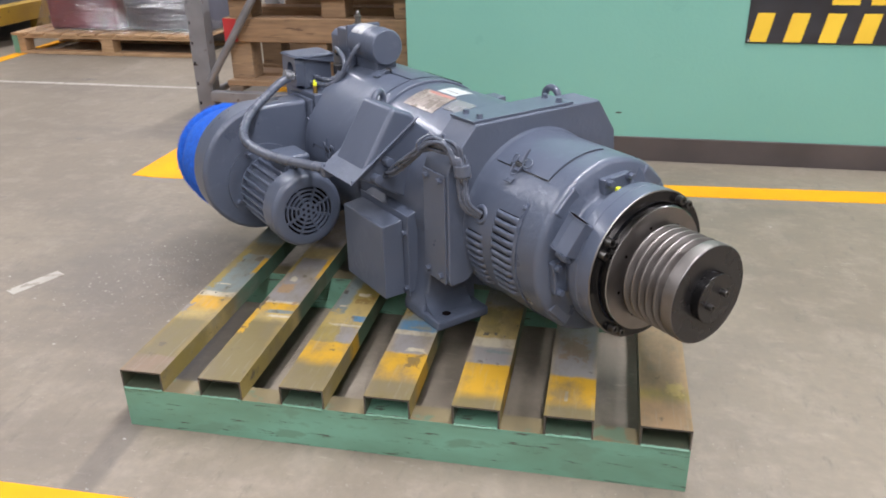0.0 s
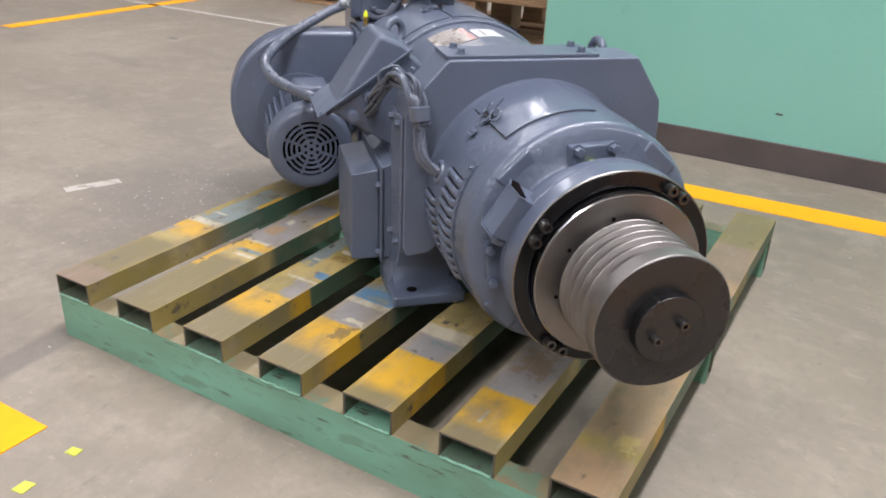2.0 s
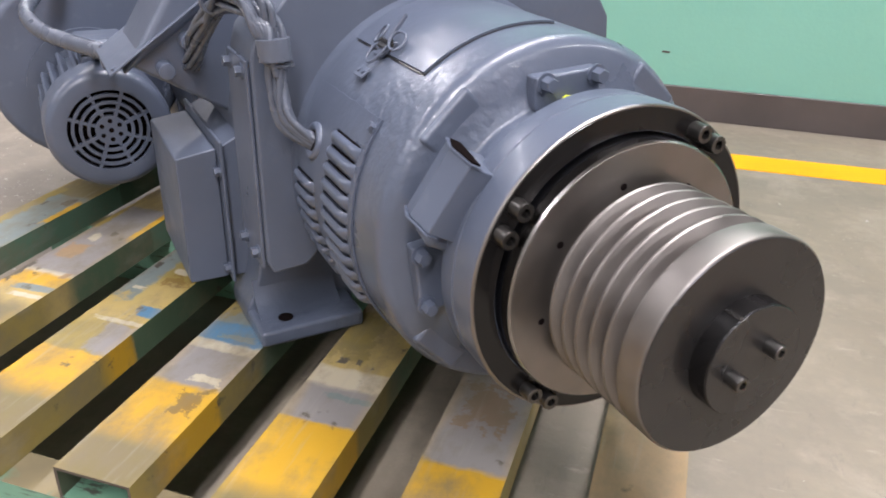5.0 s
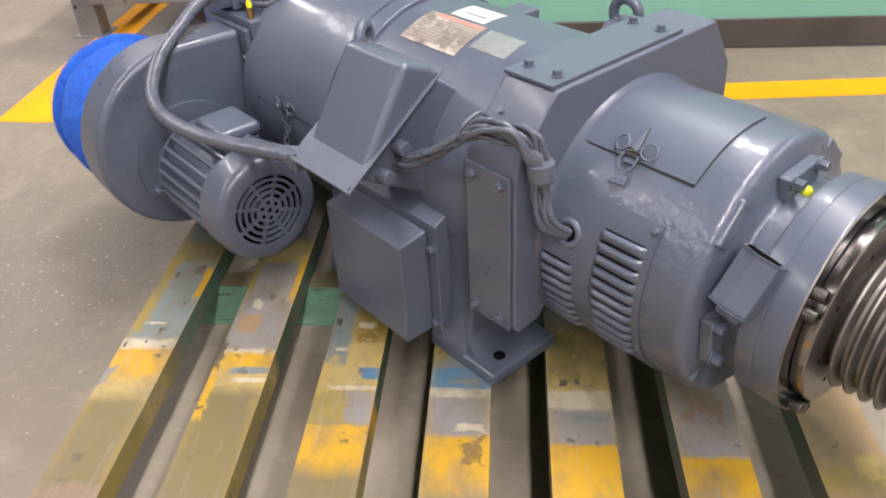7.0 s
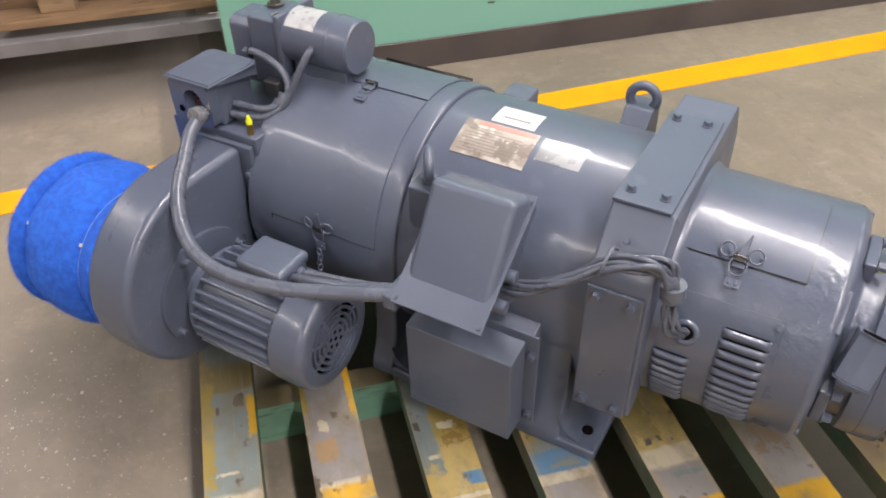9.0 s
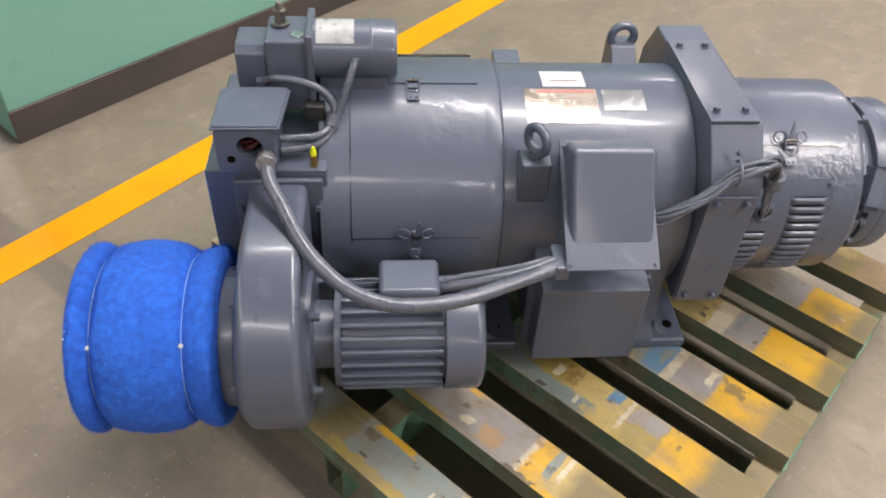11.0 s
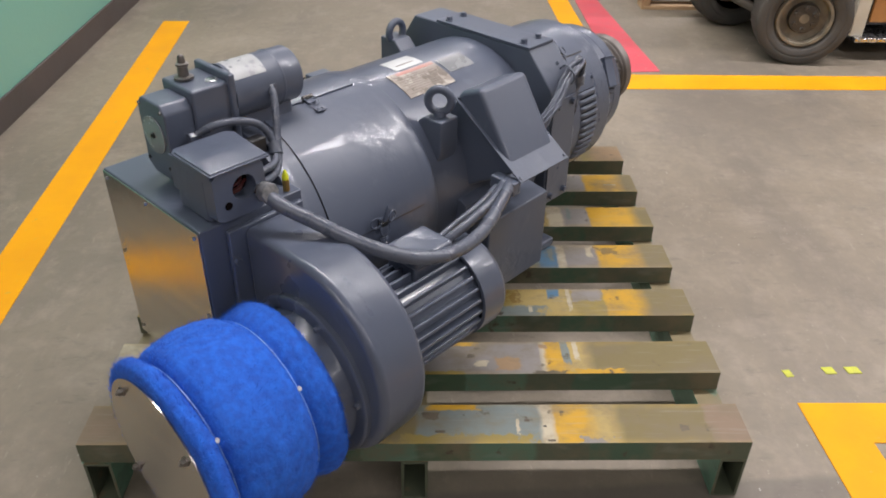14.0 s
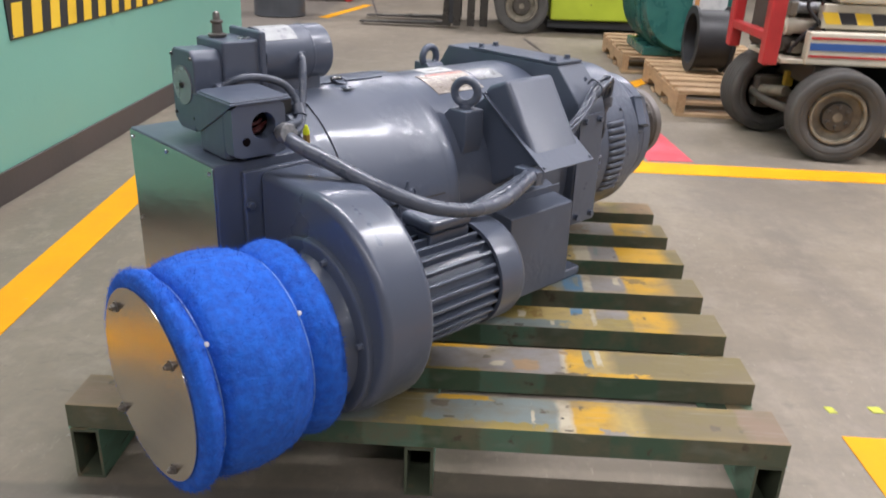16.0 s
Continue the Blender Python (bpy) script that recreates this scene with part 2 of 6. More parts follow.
CLEAR_WRAP = film_wrap()
MAROON = shade("maroon_carton", (0.22, 0.03, 0.045), (0.13, 0.02, 0.03), scale=5, rough=0.45, bump=0.006, bump_scale=12)
SLATE = shade("slate_carton", (0.085, 0.085, 0.11), (0.05, 0.05, 0.07), scale=5, rough=0.45, bump=0.006, bump_scale=12)
TYRE = shade("worn_tyre", (0.075, 0.07, 0.062), (0.05, 0.046, 0.042), scale=14, rough=0.75, bump=0.001, bump_scale=60)
HUB = shade("greasy_hub", (0.085, 0.072, 0.056), (0.05, 0.043, 0.036), scale=14, rough=0.55, metal=0.2)
RIM = shade("grimy_rim", (0.24, 0.205, 0.15), (0.11, 0.095, 0.07), scale=16, rough=0.55)
CREAM = shade("dirty_cream_paint", (0.58, 0.54, 0.44), (0.44, 0.40, 0.31), scale=7, rough=0.45, fine=(0.25, 0.2, 0.14), fine_scale=14, fine_at=0.68)
BOOM_RED = shade("red_machine_paint", (0.46, 0.03, 0.03), (0.34, 0.025, 0.025), scale=8, rough=0.4)
STRIPE_BLUE = shade("blue_stripe", (0.04, 0.11, 0.34), rough=0.4)
SIGN_BLACK = shade("sign_black", (0.03, 0.03, 0.035), (0.02, 0.02, 0.022), scale=9, rough=0.4)
SIGN_YELLOW = shade("sign_yellow", (0.80, 0.53, 0.03), (0.70, 0.45, 0.03), scale=5, rough=0.45)
LIME = shade("lime_truck_paint", (0.42, 0.50, 0.03), (0.33, 0.40, 0.03), scale=4, rough=0.35, fine=(0.12, 0.14, 0.03), fine_scale=12, fine_at=0.68)
TEAL = shade("dark_teal_enamel", (0.03, 0.13, 0.11), (0.02, 0.09, 0.08), scale=8, rough=0.3)
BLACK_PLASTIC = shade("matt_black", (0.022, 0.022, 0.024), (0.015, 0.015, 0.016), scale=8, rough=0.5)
DRUM_GREY = shade("dark_grey_drum", (0.07, 0.075, 0.085), (0.05, 0.054, 0.06), scale=5, rough=0.4)
ORANGE = shade("rusty_orange", (0.42, 0.2, 0.06), (0.3, 0.13, 0.04), scale=9, rough=0.6)
HALL = shade("hall_wall_paint", (0.36, 0.36, 0.35), (0.31, 0.31, 0.30), scale=1.5, rough=0.7)
CEIL = shade("ceiling_paint", (0.24, 0.24, 0.235), (0.20, 0.20, 0.195), scale=1.5, rough=0.8)


def concrete():
    """Trowelled concrete with broad stains, drag smudges, fine grain and pale grit."""
    m = bpy.data.materials.new("worn_concrete")
    m.use_nodes = True
    nt = m.node_tree
    add, link = nt.nodes.new, nt.links.new
    bs = nt.nodes["Principled BSDF"]
    co = add("ShaderNodeTexCoord").outputs["Object"]

    def field(scale, detail, lo, hi, stretch=(1, 1, 1), turn=0.0, rough=0.55):
        mp = add("ShaderNodeMapping")
        mp.inputs["Scale"].default_value, mp.inputs["Rotation"].default_value = stretch, (0, 0, turn)
        link(co, mp.inputs[0])
        n = add("ShaderNodeTexNoise")
        n.inputs["Scale"].default_value, n.inputs["Detail"].default_value, n.inputs["Roughness"].default_value = scale, detail, rough
        link(mp.outputs[0], n.inputs["Vector"])
        r = add("ShaderNodeMapRange")
        r.inputs["From Min"].default_value, r.inputs["From Max"].default_value = lo, hi
        link(n.outputs[0], r.inputs[0])
        return r.outputs[0], n.outputs[0]

    def blend(fac, a, b, amount=1.0):
        k = add("ShaderNodeMath")
        k.operation = "MULTIPLY"
        k.inputs[1].default_value = amount
        link(fac, k.inputs[0])
        x = add("ShaderNodeMix")
        x.data_type = "RGBA"
        link(k.outputs[0], x.inputs[0])
        for slot, v in ((6, a), (7, b)):
            if isinstance(v, tuple):
                x.inputs[slot].default_value = (*v, 1)
            else:
                link(v, x.inputs[slot])
        return x.outputs[2]

    broad, raw = field(0.9, 9, 0.36, 0.66)
    col = blend(broad, (0.174, 0.145, 0.106), (0.248, 0.209, 0.156))
    smudge, _ = field(1.6, 8, 0.49, 0.68, (0.55, 1.5, 1), 0.7, 0.65)
    col = blend(smudge, col, (0.125, 0.108, 0.088), 0.6)
    pale, _ = field(2.3, 9, 0.56, 0.76, (1.4, 0.7, 1), -0.4, 0.65)
    col = blend(pale, col, (0.324, 0.277, 0.222), 0.8)
    cloud, _ = field(7.5, 9, 0.5, 0.72, (1, 1.3, 1), 0.3, 0.7)
    col = blend(cloud, col, (0.309, 0.262, 0.207), 0.6)
    murk, _ = field(5.2, 9, 0.54, 0.76, (1.2, 0.8, 1), 1.1, 0.7)
    col = blend(murk, col, (0.120, 0.103, 0.083), 0.5)
    nick, _ = field(17, 8, 0.57, 0.68, (1.6, 0.6, 1), 0.9, 0.75)
    col = blend(nick, col, (0.105, 0.09, 0.075), 0.5)
    scrape, _ = field(21, 8, 0.60, 0.70, (0.5, 1.8, 1), -0.5, 0.75)
    col = blend(scrape, col, (0.36, 0.32, 0.265), 0.6)
    grain, graw = field(38, 5, 0.3, 0.7)
    col = blend(grain, col, (0.155, 0.132, 0.107), 0.34)
    vo = add("ShaderNodeTexVoronoi")
    vo.inputs["Scale"].default_value = 55
    link(co, vo.inputs["Vector"])
    near = add("ShaderNodeMapRange")
    near.inputs["From Min"].default_value, near.inputs["From Max"].default_value = 0.13, 0.09
    link(vo.outputs["Distance"], near.inputs[0])
    mask, _ = field(1.3, 6, 0.50, 0.64, rough=0.7)
    gm = add("ShaderNodeMath")
    gm.operation = "MULTIPLY"
    link(near.outputs[0], gm.inputs[0])
    link(mask, gm.inputs[1])
    col = blend(gm.outputs[0], col, (0.42, 0.39, 0.34), 0.45)
    for cx, cy, wide, long, amount in ((-0.45, 0.75, 0.42, 0.38, 0.45), (1.9, -0.6, 0.7, 0.5, 0.4)):
        mp = add("ShaderNodeMapping")
        mp.inputs["Location"].default_value, mp.inputs["Scale"].default_value = (-cx / wide, -cy / long, 0), (1 / wide, 1 / long, 0)
        link(co, mp.inputs[0])
        ln = add("ShaderNodeVectorMath")
        ln.operation = "LENGTH"
        link(mp.outputs[0], ln.inputs[0])
        tone, traw = field(4.5, 8, 0.0, 1.0, rough=0.7)
        ad = add("ShaderNodeMath")
        ad.operation = "MULTIPLY_ADD"
        ad.inputs[1].default_value = 2.2
        link(traw, ad.inputs[0])
        link(ln.outputs["Value"], ad.inputs[2])
        rg = add("ShaderNodeMapRange")
        rg.inputs["From Min"].default_value, rg.inputs["From Max"].default_value = 2.15, 1.45
        link(ad.outputs[0], rg.inputs[0])
        col = blend(rg.outputs[0], col, (0.112, 0.10, 0.088), amount)
    # a darker band with ragged edges, along y beside the pallet
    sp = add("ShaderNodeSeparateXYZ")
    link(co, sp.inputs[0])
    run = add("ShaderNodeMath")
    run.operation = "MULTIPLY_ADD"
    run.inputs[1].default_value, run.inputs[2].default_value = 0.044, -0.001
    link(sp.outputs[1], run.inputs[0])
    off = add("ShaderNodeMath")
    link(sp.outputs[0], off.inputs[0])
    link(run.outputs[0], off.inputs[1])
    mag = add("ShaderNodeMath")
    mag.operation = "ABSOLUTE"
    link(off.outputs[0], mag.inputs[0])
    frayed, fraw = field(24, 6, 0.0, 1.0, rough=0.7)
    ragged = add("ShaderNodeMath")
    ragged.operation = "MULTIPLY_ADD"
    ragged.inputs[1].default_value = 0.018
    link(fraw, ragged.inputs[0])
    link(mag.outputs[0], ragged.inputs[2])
    dark_band = add("ShaderNodeMapRange")
    dark_band.inputs["From Min"].default_value, dark_band.inputs["From Max"].default_value = 0.050, 0.036
    link(ragged.outputs[0], dark_band.inputs[0])
    col = blend(dark_band.outputs[0], col, (0.105, 0.092, 0.080), 0.55)
    # grey dust along the rack's foot, and the rack's shade painted in with it
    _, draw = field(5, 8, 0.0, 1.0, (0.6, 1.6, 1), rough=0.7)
    shade_edge = add("ShaderNodeMath")
    shade_edge.operation = "MULTIPLY_ADD"
    shade_edge.inputs[1].default_value = 0.28
    link(draw, shade_edge.inputs[0])
    link(sp.outputs[1], shade_edge.inputs[2])
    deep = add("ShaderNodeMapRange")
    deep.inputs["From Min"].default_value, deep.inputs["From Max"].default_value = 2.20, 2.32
    link(shade_edge.outputs[0], deep.inputs[0])
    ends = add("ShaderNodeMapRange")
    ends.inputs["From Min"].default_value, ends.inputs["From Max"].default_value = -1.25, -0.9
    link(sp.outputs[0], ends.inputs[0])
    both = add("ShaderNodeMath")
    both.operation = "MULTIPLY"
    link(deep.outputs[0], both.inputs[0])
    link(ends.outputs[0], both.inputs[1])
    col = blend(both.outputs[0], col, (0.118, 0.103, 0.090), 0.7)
    link(col, bs.inputs["Base Color"])
    rr = add("ShaderNodeMapRange")
    rr.inputs["To Min"].default_value, rr.inputs["To Max"].default_value = 0.45, 0.72
    link(raw, rr.inputs[0])
    link(rr.outputs[0], bs.inputs["Roughness"])
    bp = add("ShaderNodeBump")
    bp.inputs["Distance"].default_value = 0.0015
    link(graw, bp.inputs["Height"])
    link(bp.outputs[0], bs.inputs["Normal"])
    return m


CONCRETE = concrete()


def glow(name, colour, strength):
    m = bpy.data.materials.new(name)
    m.use_nodes = True
    bs = m.node_tree.nodes["Principled BSDF"]
    bs.inputs["Base Color"].default_value = (*colour, 1)
    bs.inputs["Emission Color"].default_value, bs.inputs["Emission Strength"].default_value = (*colour, 1), strength
    return m


DIFFUSER = glow("lamp_diffuser", (1.0, 0.96, 0.9), 6.0)

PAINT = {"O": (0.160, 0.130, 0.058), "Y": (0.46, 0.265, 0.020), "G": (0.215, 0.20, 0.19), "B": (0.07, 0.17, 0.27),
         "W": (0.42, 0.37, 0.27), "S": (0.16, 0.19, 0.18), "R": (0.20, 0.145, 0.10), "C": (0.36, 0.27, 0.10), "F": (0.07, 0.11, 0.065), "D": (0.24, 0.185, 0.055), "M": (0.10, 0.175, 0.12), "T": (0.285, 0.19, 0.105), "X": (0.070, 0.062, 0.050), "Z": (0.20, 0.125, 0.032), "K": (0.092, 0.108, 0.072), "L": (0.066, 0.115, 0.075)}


def banded(name, bands, edge=0.75, dabs=()):
    """Steel with bands of worn paint across its length: (start, paint) in metres along y; dabs are ragged patches (x0, x1, y0, y1, paint, raggedness) over them."""
    m = bpy.data.materials.new(name)
    m.use_nodes = True
    nt = m.node_tree
    add, link = nt.nodes.new, nt.links.new
    bs = nt.nodes["Principled BSDF"]
    co = add("ShaderNodeTexCoord")
    sep = add("ShaderNodeSeparateXYZ")
    link(co.outputs["Object"], sep.inputs[0])
    own = add("ShaderNodeObjectInfo")
    far = add("ShaderNodeVectorMath")
    far.operation = "MULTIPLY_ADD"
    far.inputs[1].default_value = (7.3, 0, 0)
    link(own.outputs["Location"], far.inputs[0])
    link(co.outputs["Object"], far.inputs[2])
    spread = far.outputs[0]
    wob = add("ShaderNodeTexNoise")
    wob.inputs["Scale"].default_value, wob.inputs["Detail"].default_value, wob.inputs["Roughness"].default_value = 26, 10, 0.62
    link(spread, wob.inputs["Vector"])
    ma = add("ShaderNodeMath")
    ma.operation = "MULTIPLY_ADD"
    ma.inputs[1].default_value = 0.022
    link(wob.outputs[0], ma.inputs[0])
    link(sep.outputs[1], ma.inputs[2])
    di = add("ShaderNodeMath")
    di.operation = "DIVIDE"
    di.inputs[1].default_value = 1.25
    link(ma.outputs[0], di.inputs[0])
    rp = add("ShaderNodeValToRGB")
    els = rp.color_ramp.elements
    els[0].position, els[0].color = 0.0, (*PAINT[bands[0][1]], 1)
    els[1].position, els[1].color = 1.0, (*PAINT[bands[-1][1]], 1)
    for (_, old), (at, key) in zip(bands, bands[1:]):
        soft_edge = 0.022 if old in "OCDT" else 0.0035      # overspray fades out, masked edges are crisp
        for d, paint in ((-soft_edge, old), (soft_edge * 0.4, key)):
            e = els.new((at + 0.011 + d) / 1.25)
            e.color = (*PAINT[paint], 1)
    link(di.outputs[0], rp.inputs[0])
    coat = rp.outputs[0]
    rag = add("ShaderNodeTexNoise")
    rag.inputs["Scale"].default_value, rag.inputs["Detail"].default_value, rag.inputs["Roughness"].default_value = 48, 8, 0.66
    link(spread, rag.inputs["Vector"])
    for x0, x1, y0, y1, paint, ragged in dabs:
        flat = add("ShaderNodeMapping")
        hx, hy = (x1 - x0) / 2, (y1 - y0) / 2
        flat.inputs["Location"].default_value, flat.inputs["Scale"].default_value = (-(x0 + hx) / hx, -(y0 + hy) / hy, 0), (1 / hx, 1 / hy, 0)
        link(co.outputs["Object"], flat.inputs[0])
        mag = add("ShaderNodeVectorMath")
        mag.operation = "ABSOLUTE"
        link(flat.outputs[0], mag.inputs[0])
        two = add("ShaderNodeSeparateXYZ")
        link(mag.outputs[0], two.inputs[0])
        most = add("ShaderNodeMath")
        most.operation = "MAXIMUM"
        link(two.outputs[0], most.inputs[0])
        link(two.outputs[1], most.inputs[1])
        rough_edge = add("ShaderNodeMath")
        rough_edge.operation = "MULTIPLY_ADD"
        worn = max(ragged, 0.3) * (1.6 if paint == "X" else 1.15)
        rough_edge.inputs[1].default_value = worn * 4
        link(rag.outputs[0], rough_edge.inputs[0])
        link(most.outputs[0], rough_edge.inputs[2])
        cut = add("ShaderNodeMapRange")
        cut.inputs["From Min"].default_value, cut.inputs["From Max"].default_value = 1.12 + worn * 2, 0.86 + worn * 2
        link(rough_edge.outputs[0], cut.inputs[0])
        lay = add("ShaderNodeMix")
        lay.data_type = "RGBA"
        link(cut.outputs[0], lay.inputs[0])
        link(coat, lay.inputs[6])
        lay.inputs[7].default_value = (*PAINT[paint], 1)
        coat = lay.outputs[2]
    wear = add("ShaderNodeTexNoise")
    wear.inputs["Scale"].default_value, wear.inputs["Detail"].default_value, wear.inputs["Roughness"].default_value = 9, 10, 0.68
    mp = add("ShaderNodeMapping")
    mp.inputs["Scale"].default_value = (1.5, 1.0, 1)
    link(spread, mp.inputs[0])
    link(mp.outputs[0], wear.inputs["Vector"])
    wr = add("ShaderNodeValToRGB")
    wr.color_ramp.elements[0].position, wr.color_ramp.elements[1].position = 0.46, 0.66
    wr.color_ramp.elements[1].color = (0.75, 0.75, 0.75, 1)
    link(wear.outputs[0], wr.inputs[0])
    mx = add("ShaderNodeMix")
    mx.data_type = "RGBA"
    link(wr.outputs[0], mx.inputs[0])
    ex = add("ShaderNodeMath")
    ex.operation = "SUBTRACT"
    ex.inputs[1].default_value = 0.04925
    link(sep.outputs[0], ex.inputs[0])
    ea = add("ShaderNodeMath")
    ea.operation = "ABSOLUTE"
    link(ex.outputs[0], ea.inputs[0])
    en = add("ShaderNodeTexNoise")
    en.inputs["Scale"].default_value, en.inputs["Detail"].default_value = 7, 6
    link(spread, en.inputs["Vector"])
    es = add("ShaderNodeMath")
    es.operation = "MULTIPLY_ADD"
    es.inputs[1].default_value = 0.055
    link(en.outputs[0], es.inputs[0])
    link(ea.outputs[0], es.inputs[2])
    er = add("ShaderNodeMapRange")
    er.inputs["From Min"].default_value, er.inputs["From Max"].default_value = 0.066, 0.078
    er.inputs["To Max"].default_value = edge
    link(es.outputs[0], er.inputs[0])
    em = add("ShaderNodeMix")
    em.data_type = "RGBA"
    link(er.outputs[0], em.inputs[0])
    link(coat, em.inputs[6])
    em.inputs[7].default_value = (0.42, 0.275, 0.045, 1)
    link(em.outputs[2], mx.inputs[6])
    mx.inputs[7].default_value = (0.165, 0.135, 0.085, 1)
    sp = add("ShaderNodeTexNoise")
    sp.inputs["Scale"].default_value, sp.inputs["Detail"].default_value, sp.inputs["Roughness"].default_value = 21, 10, 0.62
    link(spread, sp.inputs["Vector"])
    sr = add("ShaderNodeValToRGB")
    sr.color_ramp.elements[0].position, sr.color_ramp.elements[1].position = 0.63, 0.69
    link(sp.outputs[0], sr.inputs[0])
    m2 = add("ShaderNodeMix")
    m2.data_type = "RGBA"
    link(sr.outputs[0], m2.inputs[0])
    link(mx.outputs[2], m2.inputs[6])
    m2.inputs[7].default_value = (0.085, 0.07, 0.048, 1)
    scratch = add("ShaderNodeTexNoise")
    scratch.inputs["Scale"].default_value, scratch.inputs["Detail"].default_value = 30, 4
    ms = add("ShaderNodeMapping")
    ms.inputs["Scale"].default_value, ms.inputs["Rotation"].default_value = (5, 0.35, 1), (0, 0, 0.06)
    link(spread, ms.inputs[0])
    link(ms.outputs[0], scratch.inputs["Vector"])
    sc = add("ShaderNodeValToRGB")
    sc.color_ramp.elements[0].position, sc.color_ramp.elements[1].position = 0.58, 0.72
    sc.color_ramp.elements[1].color = (0.22, 0.22, 0.22, 1)
    link(scratch.outputs[0], sc.inputs[0])
    m3 = add("ShaderNodeMix")
    m3.data_type = "RGBA"
    link(sc.outputs[0], m3.inputs[0])
    link(m2.outputs[2], m3.inputs[6])
    m3.inputs[7].default_value = (0.30, 0.285, 0.25, 1)
    link(m3.outputs[2], bs.inputs["Base Color"])
    bs.inputs["Metallic"].default_value = 0.15
    bs.inputs["Specular IOR Level"].default_value = 0.3
    rr = add("ShaderNodeMapRange")
    rr.inputs["To Min"].default_value, rr.inputs["To Max"].default_value = 0.34, 0.60
    link(wear.outputs[0], rr.inputs[0])
    link(rr.outputs[0], bs.inputs["Roughness"])
    bp = add("ShaderNodeBump")
    bp.inputs["Distance"].default_value = 0.0008
    link(wob.outputs[0], bp.inputs["Height"])
    link(bp.outputs[0], bs.inputs["Normal"])
    return m


SLAT_BANDS = [
    [(0, "R"), (0.07, "O"), (0.25, "C"), (0.295, "Y"), (0.36, "W"), (0.385, "S"), (0.62, "O"), (0.70, "S"), (0.98, "R")],
    [(0, "O"), (0.27, "C"), (0.315, "Y"), (0.352, "W"), (0.362, "G"), (0.62, "C"), (0.70, "G"), (1.0, "O"), (1.06, "C"), (1.15, "W")],
    [(0, "O"), (0.11, "Y"), (0.193, "D"), (0.275, "C"), (0.40, "D"), (0.50, "S"), (0.60, "G"), (0.95, "O")],
    [(0, "O"), (0.075, "Y"), (0.176, "G"), (0.257, "W"), (0.275, "B"), (0.325, "S"), (0.40, "G"), (0.60, "O"), (0.9, "G")],
    [(0, "O"), (0.05, "Y"), (0.163, "G"), (0.235, "W"), (0.275, "C"), (0.43, "G"), (0.70, "O"), (0.9, "R")],
    [(0, "O"), (0.05, "Y"), (0.146, "G"), (0.48, "R"), (0.70, "G"), (0.9, "O")],
    [(0, "T"), (0.10, "D"), (0.14, "T"), (0.40, "R"), (0.55, "T"), (0.80, "R"), (1.0, "O")],
]
SLAT_DABS = [
    [(-0.01, 0.022, 0.41, 0.66, "D", 0.5), (0.084, 0.11, 0.50, 0.60, "Y", 0.25), (0.060, 0.079, 0.575, 0.605, "X", 0.25), (0.027, 0.033, 0.565, 0.585, "X", 0.4), (0.004, 0.009, 0.362, 0.376, "X", 0.3), (0.040, 0.045, 0.374, 0.381, "X", 0.3),
     (0.02, 0.07, 0.425, 0.432, "W", 0.9), (-0.01, 0.014, 0.255, 0.315, "G", 0.8), (0.030, 0.044, 0.105, 0.122, "X", 0.5)],
    [(0.012, 0.050, 0.405, 0.455, "T", 0.3), (0.035, 0.11, 0.300, 0.316, "S", 0.35), (0.045, 0.11, 0.281, 0.291, "W", 0.5), (0.086, 0.11, 0.50, 0.64, "Y", 0.3), (-0.01, 0.010, 0.52, 0.64, "D", 0.4), (-0.01, 0.009, 0.315, 0.375, "X", 0.5),
     (0.022, 0.042, 0.475, 0.50, "W", 0.9), (0.050, 0.062, 0.50, 0.515, "X", 0.7), (0.078, 0.09, 0.345, 0.362, "T", 0.5), (-0.01, 0.014, 0.20, 0.30, "Y", 0.5)],
    [(-0.01, 0.036, 0.335, 0.52, "S", 0.35), (0.066, 0.11, 0.292, 0.320, "B", 0.3), (0.030, 0.11, 0.268, 0.277, "W", 0.6), (0.055, 0.11, 0.196, 0.262, "G", 0.3), (0.055, 0.085, 0.385, 0.415, "Z", 1.4), (0.048, 0.075, 0.42, 0.435, "W", 0.9),
     (0.004, 0.012, 0.43, 0.445, "X", 0.6), (0.015, 0.035, 0.36, 0.368, "W", 0.9)],
    [(0.060, 0.086, 0.122, 0.165, "Z", 1.3), (0.030, 0.075, 0.285, 0.297, "S", 0.7), (-0.01, 0.02, 0.335, 0.42, "D", 0.5), (0.05, 0.085, 0.185, 0.20, "W", 0.9)],
    [(0.0, 0.05, 0.30, 0.42, "D", 0.6), (0.020, 0.032, 0.285, 0.297, "X", 0.6), (0.045, 0.051, 0.288, 0.298, "X", 0.6), (0.066, 0.074, 0.280, 0.294, "X", 0.6), (0.035, 0.095, 0.210, 0.221, "S", 0.7)],
    [(0.036, 0.042, 0.058, 0.09, "W", 0.6), (0.02, 0.08, 0.22, 0.30, "R", 0.8)],
    [(0.055, 0.085, 0.12, 0.16, "C", 0.8)],
]
SLAT_MATS = [banded("painted_slat_steel", b, 0.1 if k == 6 else 0.22, d) for k, (b, d) in enumerate(zip(SLAT_BANDS, SLAT_DABS))]
# Left flanks: green paint in darker tones, the shade of that side painted in.
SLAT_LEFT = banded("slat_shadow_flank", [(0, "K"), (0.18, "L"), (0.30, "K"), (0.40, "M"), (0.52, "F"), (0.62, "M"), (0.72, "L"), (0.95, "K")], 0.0)
